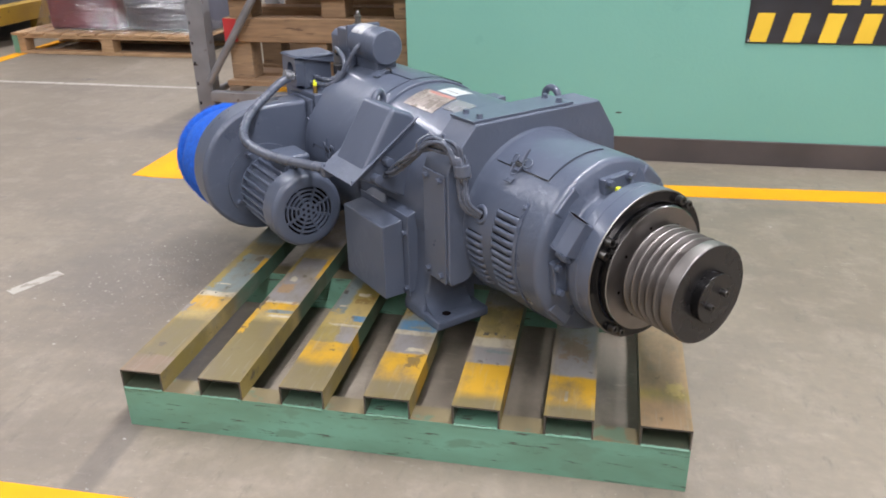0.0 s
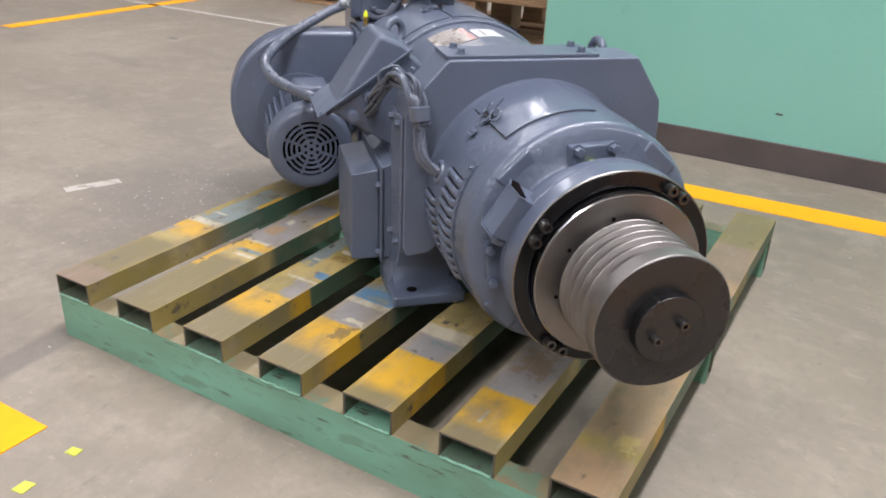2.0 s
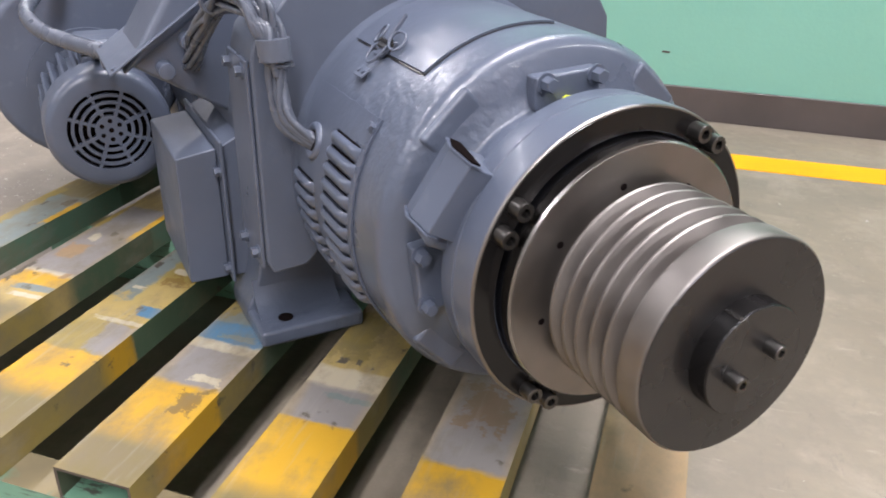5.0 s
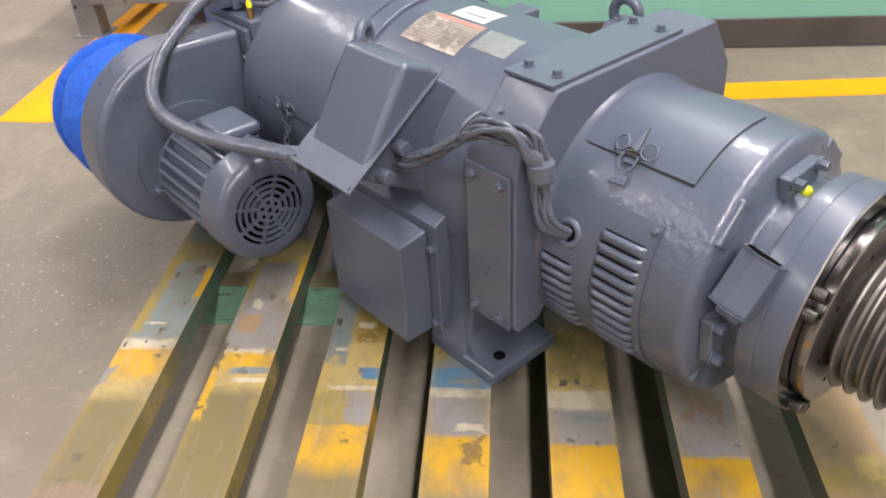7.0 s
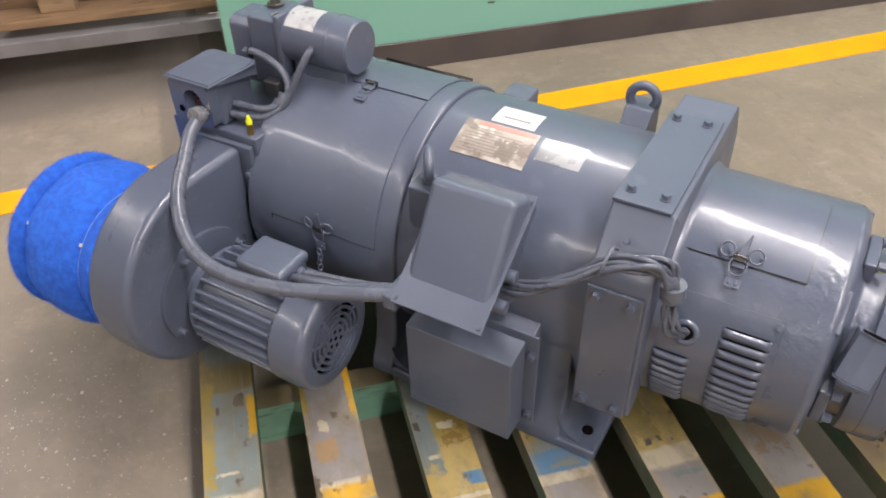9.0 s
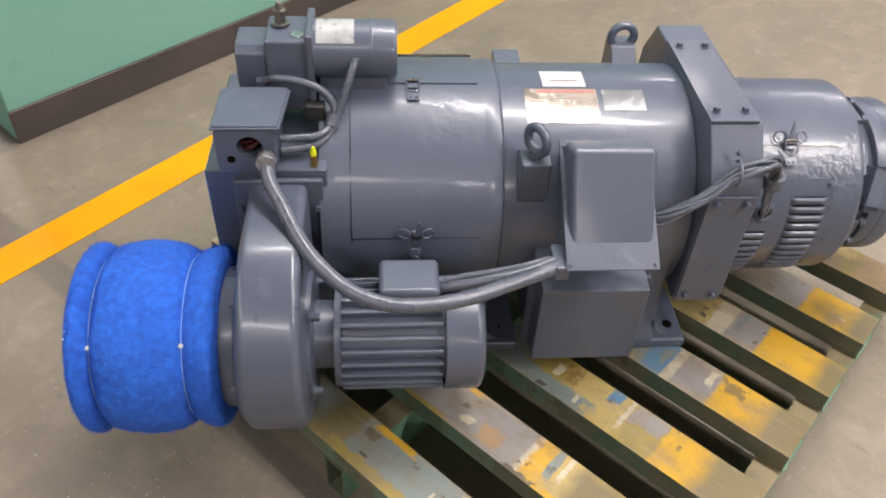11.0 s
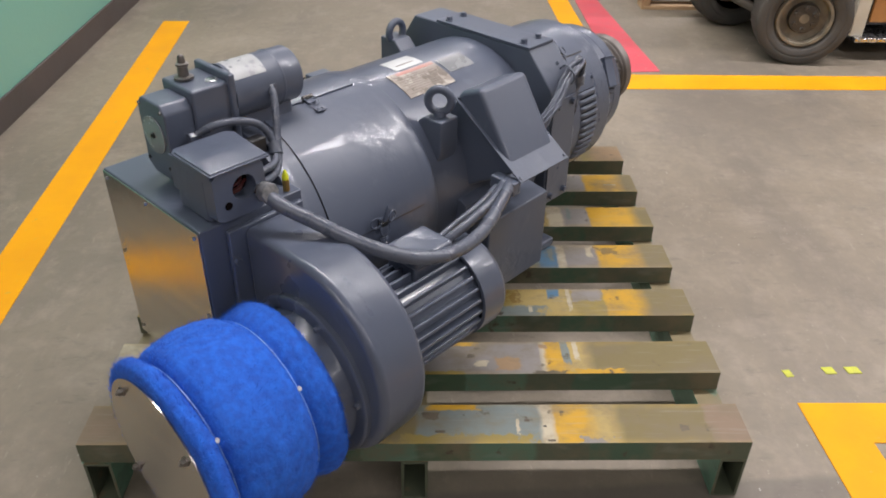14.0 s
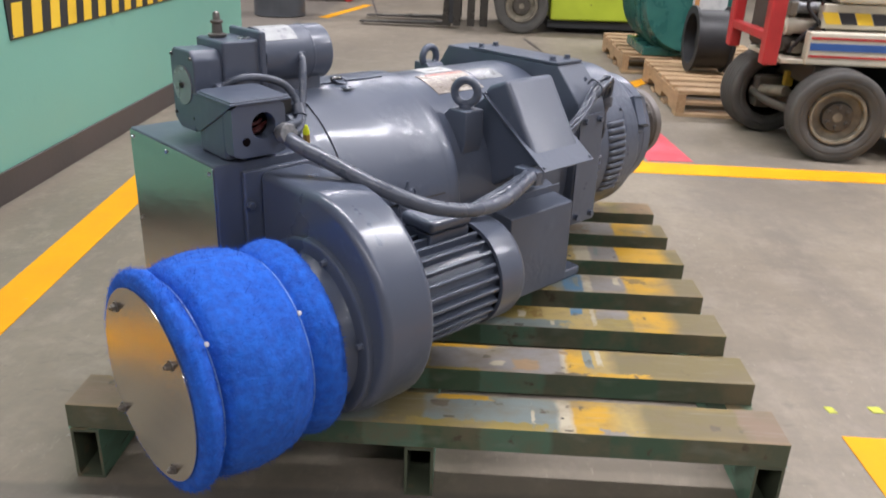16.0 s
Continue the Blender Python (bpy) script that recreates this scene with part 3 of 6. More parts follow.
SLAT_SIDES = [banded("slat_flank_paint", b, 0.0) for b in (
    [(0, "D"), (0.22, "C"), (0.32, "D"), (0.38, "M"), (0.7, "F")],
    [(0, "D"), (0.30, "C"), (0.35, "F"), (0.55, "M"), (0.8, "F")],
    [(0, "D"), (0.20, "Y"), (0.25, "F"), (0.5, "M"), (0.75, "D"), (0.9, "F")],
    [(0, "D"), (0.06, "Y"), (0.17, "D"), (0.28, "F"), (0.5, "M"), (0.8, "F")])]

# ---------------------------------------------------------------- mesh helpers


def finish(bm, angle=35):
    bmesh.ops.remove_doubles(bm, verts=bm.verts, dist=1e-6)
    bmesh.ops.recalc_face_normals(bm, faces=bm.faces)
    me = bpy.data.meshes.new("mesh")
    bm.to_mesh(me)
    bm.free()
    me.polygons.foreach_set("use_smooth", [True] * len(me.polygons))
    if angle >= 60 or len(me.polygons) > 12000:
        me.set_sharp_from_angle(angle=radians(angle))
        return me
    keep = math.cos(radians(angle + 15))
    near = [[] for _ in me.vertices]
    for pg in me.polygons:
        wn = (pg.normal.copy(), pg.area)
        for vi in pg.vertices:
            near[vi].append(wn)
    normals = []
    for pg in me.polygons:
        n0 = pg.normal
        for vi in pg.vertices:
            s = Vector((0, 0, 0))
            for nn, ar in near[vi]:
                if nn.dot(n0) > keep:
                    s += nn * ar
            normals.append(s.normalized() if s.length > 1e-12 else n0.copy())
    me.normals_split_custom_set(normals)
    return me


def part(name, bm, material, parent=None, label="", m=None, angle=35):
    """Links a bmesh as one mesh object under a thing or a part."""
    me = finish(bm, angle) if isinstance(bm, bmesh.types.BMesh) else bm
    if not me.materials:
        for mm in (material if isinstance(material, (list, tuple)) else [material]):
            me.materials.append(mm)
    ob = new(name, me)
    ob.parent = parent
    if m is not None:
        ob.matrix_basis = m
    if label:
        tagged(ob, label)
    return ob


def thing(name, m, label, category, group="", kind=""):
    return_ob = new(name)
    return_ob.matrix_basis = m
    return_ob.empty_display_size = 0.1
    return tagged(return_ob, label, category, group, kind)


def solid(name, bm, material, label, category, group="", kind="", m=None, angle=35):
    return tagged(part(name, bm, material, None, "", m, angle), label, category, group, kind)


def bevel_all(bm, w, seg=2, verts=None):
    if w <= 0:
        return bm
    edges = [e for e in bm.edges if len(e.link_faces) == 2 and e.calc_face_angle(0) > 0.5]
    bmesh.ops.bevel(bm, geom=edges, offset=w, segments=seg, profile=0.5, affect="EDGES", clamp_overlap=True)
    return bm


def box(x0, x1, y0, y1, z0, z1, bev=0.0, bm=None, seg=2):
    own = bm is None
    b = bmesh.new()
    r = bmesh.ops.create_cube(b, size=1.0)
    for v in r["verts"]:
        v.co = ((x0 + x1) / 2 + v.co.x * (x1 - x0), (y0 + y1) / 2 + v.co.y * (y1 - y0), (z0 + z1) / 2 + v.co.z * (z1 - z0))
    bevel_all(b, bev, seg)
    return b if own else join(bm, b)


def join(bm, b, m=None):
    me = bpy.data.meshes.new("tmp")
    b.to_mesh(me)
    b.free()
    if m is not None:
        me.transform(m)
    bm.from_mesh(me)
    bpy.data.meshes.remove(me)
    return bm


def lathe(prof, cy=0.0, cz=0.0, seg=64, bm=None, axis="X", start=0.0, sweep=360.0):
    """A body turned about an axis along x (or z) from (along, radius) pairs."""
    b = bmesh.new() if bm is None else bm
    full = abs(sweep - 360) < 1e-6
    n = seg if full else seg + 1
    rings = []
    for a, r in prof:
        if r < 1e-7:
            p = (a, cy, cz) if axis == "X" else (cy, cz, a)
            rings.append([b.verts.new(p)])
            continue
        ring = []
        for k in range(n):
            t = radians(start + sweep * k / seg)
            s, c = math.sin(t) * r, math.cos(t) * r
            ring.append(b.verts.new((a, cy - s, cz + c) if axis == "X" else (cy + c, cz + s, a)))
        rings.append(ring)
    for p, q in zip(rings, rings[1:]):
        for k in range(seg):
            k2 = (k + 1) % n
            if len(p) == 1 and len(q) == 1:
                continue
            if len(p) == 1:
                b.faces.new((p[0], q[k], q[k2]))
            elif len(q) == 1:
                b.faces.new((p[k], q[0], p[k2]))
            else:
                b.faces.new((p[k], q[k], q[k2], p[k2]))
    return b


def rod(x0, x1, r, cy, cz, seg=24, ch=0.0, bm=None, axis="X"):
    ch = ch or min(r * 0.08, abs(x1 - x0) * 0.2)
    d = 1 if x1 > x0 else -1
    return lathe([(x0, 0), (x0, r - ch), (x0 + d * ch, r), (x1 - d * ch, r), (x1, r - ch), (x1, 0)], cy, cz, seg, bm, axis)


def prism(poly, a, b, axis="x", bev=0.0, seg=2):
    """A straight body with the given outline: (y, z) along x, (x, z) along y or (x, y) along z."""
    bm = bmesh.new()
    put = {"x": lambda p, t: (t, p[0], p[1]), "y": lambda p, t: (p[0], t, p[1]), "z": lambda p, t: (p[0], p[1], t)}[axis]
    lo = [bm.verts.new(put(p, a)) for p in poly]
    hi = [bm.verts.new(put(p, b)) for p in poly]
    bm.faces.new(lo)
    bm.faces.new(hi[::-1])
    for k in range(len(poly)):
        k2 = (k + 1) % len(poly)
        bm.faces.new((lo[k], hi[k], hi[k2], lo[k2]))
    bmesh.ops.recalc_face_normals(bm, faces=bm.faces)
    return bevel_all(bm, bev, seg)


def spline(pts, per=8):
    pts = [Vector(p) for p in pts]
    ext = [pts[0] * 2 - pts[1]] + pts + [pts[-1] * 2 - pts[-2]]
    out = []
    for k in range(1, len(ext) - 2):
        p0, p1, p2, p3 = ext[k - 1:k + 3]
        for s in range(per):
            t = s / per
            out.append(0.5 * ((2 * p1) + (p2 - p0) * t + (2 * p0 - 5 * p1 + 4 * p2 - p3) * t * t + (3 * p1 - p0 - 3 * p2 + p3) * t ** 3))
    return out + [pts[-1]]


def hose(pts, r, seg=12, per=8, bm=None, ribs=0.0, pitch=0.006):
    """A round hose along a smooth line; ribs: the height of its corrugation."""
    b = bmesh.new() if bm is None else bm
    line = spline(pts, per)
    if ribs:
        dense, run = [line[0]], 0.0
        step = pitch / 2
        for p, q in zip(line, line[1:]):
            d = (q - p).length
            n = max(1, round(d / step))
            dense += [p.lerp(q, (k + 1) / n) for k in range(n)]
        line = dense
    up = Vector((0.13, 0.2, 0.97))
    rings = []
    for k, p in enumerate(line):
        t = (line[min(k + 1, len(line) - 1)] - line[max(k - 1, 0)]).normalized()
        s = t.cross(up).normalized()
        up = s.cross(t).normalized()
        rr = r + (ribs if k % 2 else 0)
        rings.append([b.verts.new(p + rr * (math.cos(2 * math.pi * j / seg) * s + math.sin(2 * math.pi * j / seg) * up)) for j in range(seg)])
    for p, q in zip(rings, rings[1:]):
        for j in range(seg):
            j2 = (j + 1) % seg
            b.faces.new((p[j], p[j2], q[j2], q[j]))
    b.faces.new(rings[0][::-1])
    b.faces.new(rings[-1])
    return b


def hexhead(r, h, washer=True):
    """A hex bolt head standing on z = 0."""
    b = bmesh.new()
    z = 0.0
    if washer:
        lathe([(0, 0), (0, r * 1.35), (h * 0.22, r * 1.35), (h * 0.22, 0)], 0, 0, 14, b, "Z")
        z = h * 0.2
    lathe([(z, 0), (z, r), (z + h * 0.85, r), (z + h, r * 0.86), (z + h, 0)], 0, 0, 6, b, "Z")
    return b


def capscrew(r, h):
    b = bmesh.new()
    lathe([(0, 0), (0, r), (h * 0.93, r), (h, r * 0.93), (h, r * 0.52), (h * 0.5, r * 0.5), (h * 0.5, 0)], 0, 0, 18, b, "Z")
    return b


FACE = {"-y": (90, 0, 0), "+y": (-90, 0, 0), "+x": (0, 90, 0), "-x": (0, -90, 0), "+z": (0, 0, 0)}


def bolt(parent, x, y, z, face="-y", r=0.007, h=0.007, mat=None, name="bolt", turn=None, mesh=None, label=""):
    me = mesh if mesh is not None else finish(hexhead(r, h), 30)
    return part(name, me, mat or GREY, parent, label, pose(x, y, z, *(turn or FACE[face])))


def patch(x0, x1, a0, a1, r, cy, cz, seg=12, thick=0.0008):
    """A sheet bent round an axis along x, between two angles from the top towards -y."""
    b = bmesh.new()
    rows = []
    for rr in (r, r + thick):
        for x in (x0, x1):
            rows.append([b.verts.new((x, cy - math.sin(radians(a0 + (a1 - a0) * k / seg)) * rr, cz + math.cos(radians(a0 + (a1 - a0) * k / seg)) * rr)) for k in range(seg + 1)])
    i0, i1, o0, o1 = rows
    for k in range(seg):
        b.faces.new((o0[k], o0[k + 1], o1[k + 1], o1[k]))
        b.faces.new((i0[k], i1[k], i1[k + 1], i0[k + 1]))
        b.faces.new((i0[k], i0[k + 1], o0[k + 1], o0[k]))
        b.faces.new((i1[k], o1[k], o1[k + 1], i1[k + 1]))
    b.faces.new((i0[0], o0[0], o1[0], i1[0]))
    b.faces.new((i0[-1], i1[-1], o1[-1], o0[-1]))
    return b


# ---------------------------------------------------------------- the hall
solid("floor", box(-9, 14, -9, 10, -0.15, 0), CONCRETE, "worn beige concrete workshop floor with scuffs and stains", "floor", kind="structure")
solid("ceiling", box(-9.2, 14.2, -9.2, 10.2, CEILING, CEILING + 0.15), CEIL, "pale painted hall ceiling high above", "ceiling", kind="structure")
solid("wall_far_east", box(14, 14.2, -9.2, 10.2, 0, CEILING), HALL, "plain grey hall wall", "wall", kind="structure")
solid("wall_far_west", box(-9.2, -9, -9.2, 10.2, 0, CEILING), HALL, "plain grey hall wall", "wall", kind="structure")
solid("wall_far_north", box(-9, 14, 10, 10.2, 0, CEILING), HALL, "plain grey hall wall", "wall", kind="structure")
solid("wall_far_south", box(-9, 14, -9.2, -9, 0, CEILING), HALL, "plain grey hall wall", "wall", kind="structure")

WALL_Y, WALL_X0, WALL_X1 = 2.118, 0.135, 4.3
solid("wall_green", box(WALL_X0, WALL_X1, WALL_Y, WALL_Y + 0.15, 0, 2.7, 0.004), MINT, "mint green painted partition wall with dark base", "wall", kind="structure")
solid("baseboard", box(WALL_X0 - 0.004, WALL_X1 + 0.004, WALL_Y - 0.012, WALL_Y - 0.0005, 0, 0.105, 0.003), BASE, "dark brown rubber base along the green wall", "baseboard", kind="structure")


def marking(name, poly, mat, label, z=0.0022):
    bm = prism(poly, 0.0001, z, "z")
    return solid(name, bm, mat, label, "floor marking", kind="structure")


def strip(x0, y0, x1, y1, w):
    d = Vector((x1 - x0, y1 - y0)).normalized()
    n = Vector((-d.y, d.x)) * w / 2
    return [(x0 + n.x, y0 + n.y), (x0 - n.x, y0 - n.y), (x1 - n.x, y1 - n.y), (x1 + n.x, y1 + n.y)]


marking("floor_line", [(-0.97, 1.585), (-0.82, 1.572), (2.9, 1.76), (2.9, 1.885), (-0.82, 1.685), (-0.82, 3.6), (-0.97, 3.6)], YELLOW, "yellow painted safety line with a corner on the concrete floor")
marking("floor_line", strip(-3.33, 2.0, -3.46, 4.6, 0.11), YELLOW, "yellow painted line on the concrete floor")
marking("floor_line", [(0.247, -0.22), (-0.9, -0.24), (-0.9, -0.36), (0.13, -0.335), (0.10, -1.6), (0.23, -1.6)], YELLOW, "yellow painted bay corner on the concrete floor")
marking("floor_line", [(2.05, -0.10), (2.05, -2.6), (2.19, -2.6), (2.21, -0.20), (3.45, -0.178), (4.40, -0.77), (4.52, -0.76), (3.62, -0.13), (3.45, -0.065)], YELLOW, "yellow painted line round a red zone on the floor")
marking("red_zone", [(2.235, -0.22), (2.25, -0.42), (3.6, -0.32), (3.6, -0.22)], RED_PAINT, "faded red painted zone on the concrete floor")
marking("white_dash", strip(-0.735, 0.525, -0.665, 0.675, 0.045), WHITE_PAINT, "worn white paint dash on the concrete floor")
marking("white_line", strip(-4.2, 3.18, -1.2, 3.145, 0.045), WHITE_PAINT, "thin worn white line on the concrete floor")
for tx, ty, tl in ((0.343, -0.236, 0.022), (0.352, -0.336, 0.03), (0.353, -0.392, 0.036)):
    solid("tape_scrap", prism([(tx - 0.011, ty - tl / 2), (tx + 0.012, ty - tl / 2 + 0.004), (tx + 0.010, ty + tl / 2), (tx - 0.012, ty + tl / 2 - 0.005)], 0.0001, 0.0018, "z"),
          TAPE, "torn scrap of lime yellow tape on the floor", "tape", "tape scraps")

for lx, ly in LAMP_ROWS:
    lamp_ob = thing("ceiling_light", pose(lx, ly, CEILING - 0.36), "long white hall light hung under the ceiling", "ceiling light", "hall lights")
    part("housing", box(-0.18, 0.18, -1.33, 1.33, 0.03, 0.10, 0.01), CEIL, lamp_ob)
    part("diffuser", box(-0.15, 0.15, -1.3, 1.3, 0.0, 0.03, 0.005), DIFFUSER, lamp_ob)
    for sx in (-0.9, 0.9):
        part("hanger", rod(0.10, 0.36, 0.006, 0, sx, 8, axis="Z"), ZINC, lamp_ob)

# ---------------------------------------------------------------- steel pallet
PITCH, SLAT_W, TOP, SLAT_H, LEN = 0.187, 0.0985, 0.147, 0.046, 1.232
pallet = thing("steel_pallet", pose(0, 0, 0), "heavy steel pallet with worn yellow slats and green runners", "pallet")


def tube(w, h, t, length):
    """A hollow rectangular section lying along y; the slots tell its top, flanks, inside and cut ends apart."""
    bm = bmesh.new()
    n = 13
    outer, inner = [(0, 0), (0, h), (w, h), (w, 0)], [(t, t), (t, h - t), (w - t, h - t), (w - t, t)]
    o, i = ([[bm.verts.new((p[0], length * k / (n - 1), p[1])) for p in ring] for k in range(n)] for ring in (outer, inner))
    for k in range(n - 1):
        for c in range(4):
            d = (c + 1) % 4
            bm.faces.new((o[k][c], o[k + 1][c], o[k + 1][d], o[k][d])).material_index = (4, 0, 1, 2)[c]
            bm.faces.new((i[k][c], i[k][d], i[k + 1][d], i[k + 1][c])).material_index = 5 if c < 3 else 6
    for k in (0, n - 1):
        for c in range(4):
            d = (c + 1) % 4
            bm.faces.new((o[k][c], o[k][d], i[k][d], i[k][c])).material_index = 3
    edges = [e for e in bm.edges if len(e.link_faces) == 2 and e.calc_face_angle(0) > 0.5 and e.verts[0].co.z > h - 1e-4 and e.verts[1].co.z > h - 1e-4 and abs(e.verts[0].co.y - e.verts[1].co.y) > 1e-3]
    bmesh.ops.bevel(bm, geom=edges, offset=0.0035, segments=3, profile=0.5, affect="EDGES")
    return bm


def weld(x0, x1, y, z, seed):
    """A lumpy painted weld bead along x."""
    r4 = random.Random(seed)
    n = 14
    return hose([(x0 + (x1 - x0) * k / n, y + r4.uniform(-0.0012, 0.0012), z + r4.uniform(-0.0012, 0.0012)) for k in range(n + 1)], 0.0034, 8, 2)


for k in range(7):
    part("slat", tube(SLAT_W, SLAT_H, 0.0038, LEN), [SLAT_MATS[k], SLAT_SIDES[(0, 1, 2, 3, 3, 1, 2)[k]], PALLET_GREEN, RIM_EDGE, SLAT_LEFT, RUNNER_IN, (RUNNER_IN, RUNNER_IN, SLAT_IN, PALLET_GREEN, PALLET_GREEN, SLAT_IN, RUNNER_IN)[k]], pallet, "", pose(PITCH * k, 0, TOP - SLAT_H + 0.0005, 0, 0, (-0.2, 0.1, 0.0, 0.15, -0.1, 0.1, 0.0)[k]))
for k in range(7):
    for y in (-0.0005, LEN - 0.003):
        part("weld_bead", weld(PITCH * k + 0.004, PITCH * k + SLAT_W - 0.004, y, TOP - SLAT_H, 10 * k + (y > 0)), PALLET_GREEN, pallet)
for y0 in (0.0, 0.597, 1.178):
    wide = 0.05
    bm = bmesh.new()
    outer = [(y0, 0), (y0 + wide, 0), (y0 + wide, TOP - SLAT_H), (y0, TOP - SLAT_H)]
    t = 0.005
    inner = [(y0 + t, t), (y0 + wide - t, t), (y0 + wide - t, TOP - SLAT_H - t), (y0 + t, TOP - SLAT_H - t)]
    xs = [0.0, 6 * PITCH + SLAT_W]
    o = [[bm.verts.new((x, *p)) for p in outer] for x in xs]
    i = [[bm.verts.new((x, *p)) for p in inner] for x in xs]
    for k in range(4):
        k2 = (k + 1) % 4
        bm.faces.new((o[0][k], o[1][k], o[1][k2], o[0][k2])).material_index = 1 if k == 2 else 0
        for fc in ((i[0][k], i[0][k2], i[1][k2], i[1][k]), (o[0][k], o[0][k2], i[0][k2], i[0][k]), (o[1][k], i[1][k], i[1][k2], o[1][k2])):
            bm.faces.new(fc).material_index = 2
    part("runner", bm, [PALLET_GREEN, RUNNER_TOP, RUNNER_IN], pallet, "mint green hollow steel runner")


def debris(count):
    """Small pale chips of grit and paint scattered beside the pallet."""
    r3 = random.Random(21)
    bm = bmesh.new()
    while count:
        if r3.random() < 0.75:
            x, y = r3.gauss(-0.36, 0.18), r3.gauss(0.72, 0.22)
        else:
            x, y = r3.uniform(-1.6, 3.0), r3.uniform(-1.4, 1.5)
        if -0.03 < x < 1.25 and -0.03 < y < 1.26:
            continue
        s, lean = r3.uniform(0.0008, 0.0026) if r3.random() < 0.9 else r3.uniform(0.003, 0.0062), r3.uniform(0.35, 1.0)
        n = r3.choice((4, 5))
        t0 = r3.uniform(0, 6.28)
        ring = [bm.verts.new((x + s * r3.uniform(0.6, 1.1) * math.cos(t0 + 6.283 * k / n), y + s * lean * r3.uniform(0.5, 1.1) * math.sin(t0 + 6.283 * k / n), 0.0002)) for k in range(n)]
        tip = bm.verts.new((x, y, 0.0004 + s * 0.5))
        for k in range(n):
            bm.faces.new((ring[k], ring[(k + 1) % n], tip))
        count -= 1
    me = bpy.data.meshes.new("mesh")
    bm.to_mesh(me)
    bm.free()
    return me


solid("floor_debris", debris(1100), GRIT, "pale grit and paint chips scattered on the concrete floor", "debris", kind="stuff")

# ---------------------------------------------------------------- the motor
AZ = 0.408
motor = thing("electric_motor", pose(0.640, 0.647, 0, 0, 0, -44.7), "grey enamelled industrial motor with side blower and belt pulley", "motor")


def on_round(r, a, x, cy=0.0, cz=AZ, lift=0.0, spin=0.0):
    """The pose of a detail on a round body: z outward, x along the shaft, at an angle from the top towards -y."""
    t = radians(a)
    return pose(x, cy - math.sin(t) * (r + lift), cz + math.cos(t) * (r + lift), a, 0, 0) @ pose(0, 0, 0, 0, 0, spin)


part("frame", lathe([(-0.14, 0), (-0.14, 0.2235), (0.22, 0.2235), (0.22, 0)], 0, AZ, 120), GREY, motor)
part("commutator_housing", lathe([(-0.455, 0), (-0.455, 0.222), (-0.449, 0.2325), (-0.426, 0.2325), (-0.421, 0.2298), (-0.16, 0.2295), (-0.157, 0.2315), (-0.132, 0.2315), (-0.127, 0.227), (-0.127, 0)], 0, AZ, 120), GREY, motor)
part("inspection_door", patch(-0.395, -0.168, 9, 81, 0.2297, 0, AZ, 40, 0.0028), GREY, motor)
part("inspection_door", patch(-0.395, -0.168, -81, 7, 0.2297, 0, AZ, 40, 0.0028), GREY, motor)
part("seam_strip", patch(-0.3966, -0.3952, 5, 84, 0.2296, 0, AZ, 40, 0.0006), BLACK_METAL, motor, "thin dark gap beside the door")
part("seam_strip", patch(-0.395, -0.168, 81.1, 81.9, 0.2296, 0, AZ, 4, 0.0006), BLACK_METAL, motor, "thin dark gap below the door")


def ring_mesh(R, r, seg=20, side=8, sy=1.0):
    b = bmesh.new()
    rings = []
    for k in range(seg):
        t = 2 * math.pi * k / seg
        rings.append([b.verts.new(((R + r * math.cos(2 * math.pi * j / side)) * math.cos(t), sy * (R + r * math.cos(2 * math.pi * j / side)) * math.sin(t), r * math.sin(2 * math.pi * j / side))) for j in range(side)])
    for k in range(seg):
        p, q = rings[k], rings[(k + 1) % seg]
        for j in range(side):
            j2 = (j + 1) % side
            b.faces.new((p[j], q[j], q[j2], p[j2]))
    return b


def latch(m, chain=False, rings=True):
    """A toggle latch with a lever, two finger rings, a wire bail and a keeper plate; y points to the door."""
    base = part("latch", box(-0.009, 0.009, -0.012, 0.012, 0, 0.005, 0.0015), GREY, motor, "painted toggle latch", m)
    if rings:
        part("lever", prism([(-0.0055, -0.002), (0.0055, -0.002), (0.0042, 0.022), (0.0012, 0.042), (-0.0012, 0.042), (-0.0042, 0.022)], 0.004, 0.0085, "z", 0.001), GREY, base, "", pose(0, 0, 0, 16, 0, -10))
        part("spring_block", box(-0.0085, 0.0085, -0.004, 0.010, 0.005, 0.0095, 0.0015), BLACK_PLASTIC, base, "dark latch spring block")
    for sx in (-1, 1) if rings else ():
        part("finger_ring", ring_mesh(0.0108, 0.0016, 24, 8), GREY, base, "", pose(sx * 0.0205, 0.010, 0.009, 12, sx * 15, 0))
    part("bail", hose([(-0.008, 0.004, 0.007), (-0.012, -0.008, 0.008), (-0.009, -0.02, 0.006), (0, -0.024, 0.005), (0.009, -0.02, 0.006), (0.012, -0.008, 0.008), (0.008, 0.004, 0.007)], 0.0014, 8, 6), GREY, base)
    part("pivot", rod(-0.012, 0.012, 0.004, 0.004, 0.007, 12), BLACK_METAL, base)
    keeper = part("keeper", box(-0.011, 0.011, -0.042, -0.028, 0, 0.0022, 0.0007), GREY, base)
    for sx in (-0.005, 0.005):
        part("rivet", rod(0.002, 0.0038, 0.0028, sx, -0.035, 12, axis="Z"), GREY, base)
    if chain:
        for k in range(5):
            part("chain_link", ring_mesh(0.005, 0.0014, 12, 6, 1.5), GREY, base, "", pose(0.002 * (k % 2), -0.048 - 0.011 * k, 0.004, 0, 70 if k % 2 else 0, 0))
    return base


latch(on_round(0.2325, 80, -0.283), True)
latch(on_round(0.2325, 8.5, -0.285, spin=0), rings=False)
latch(on_round(0.198, 36.5, 0.407))

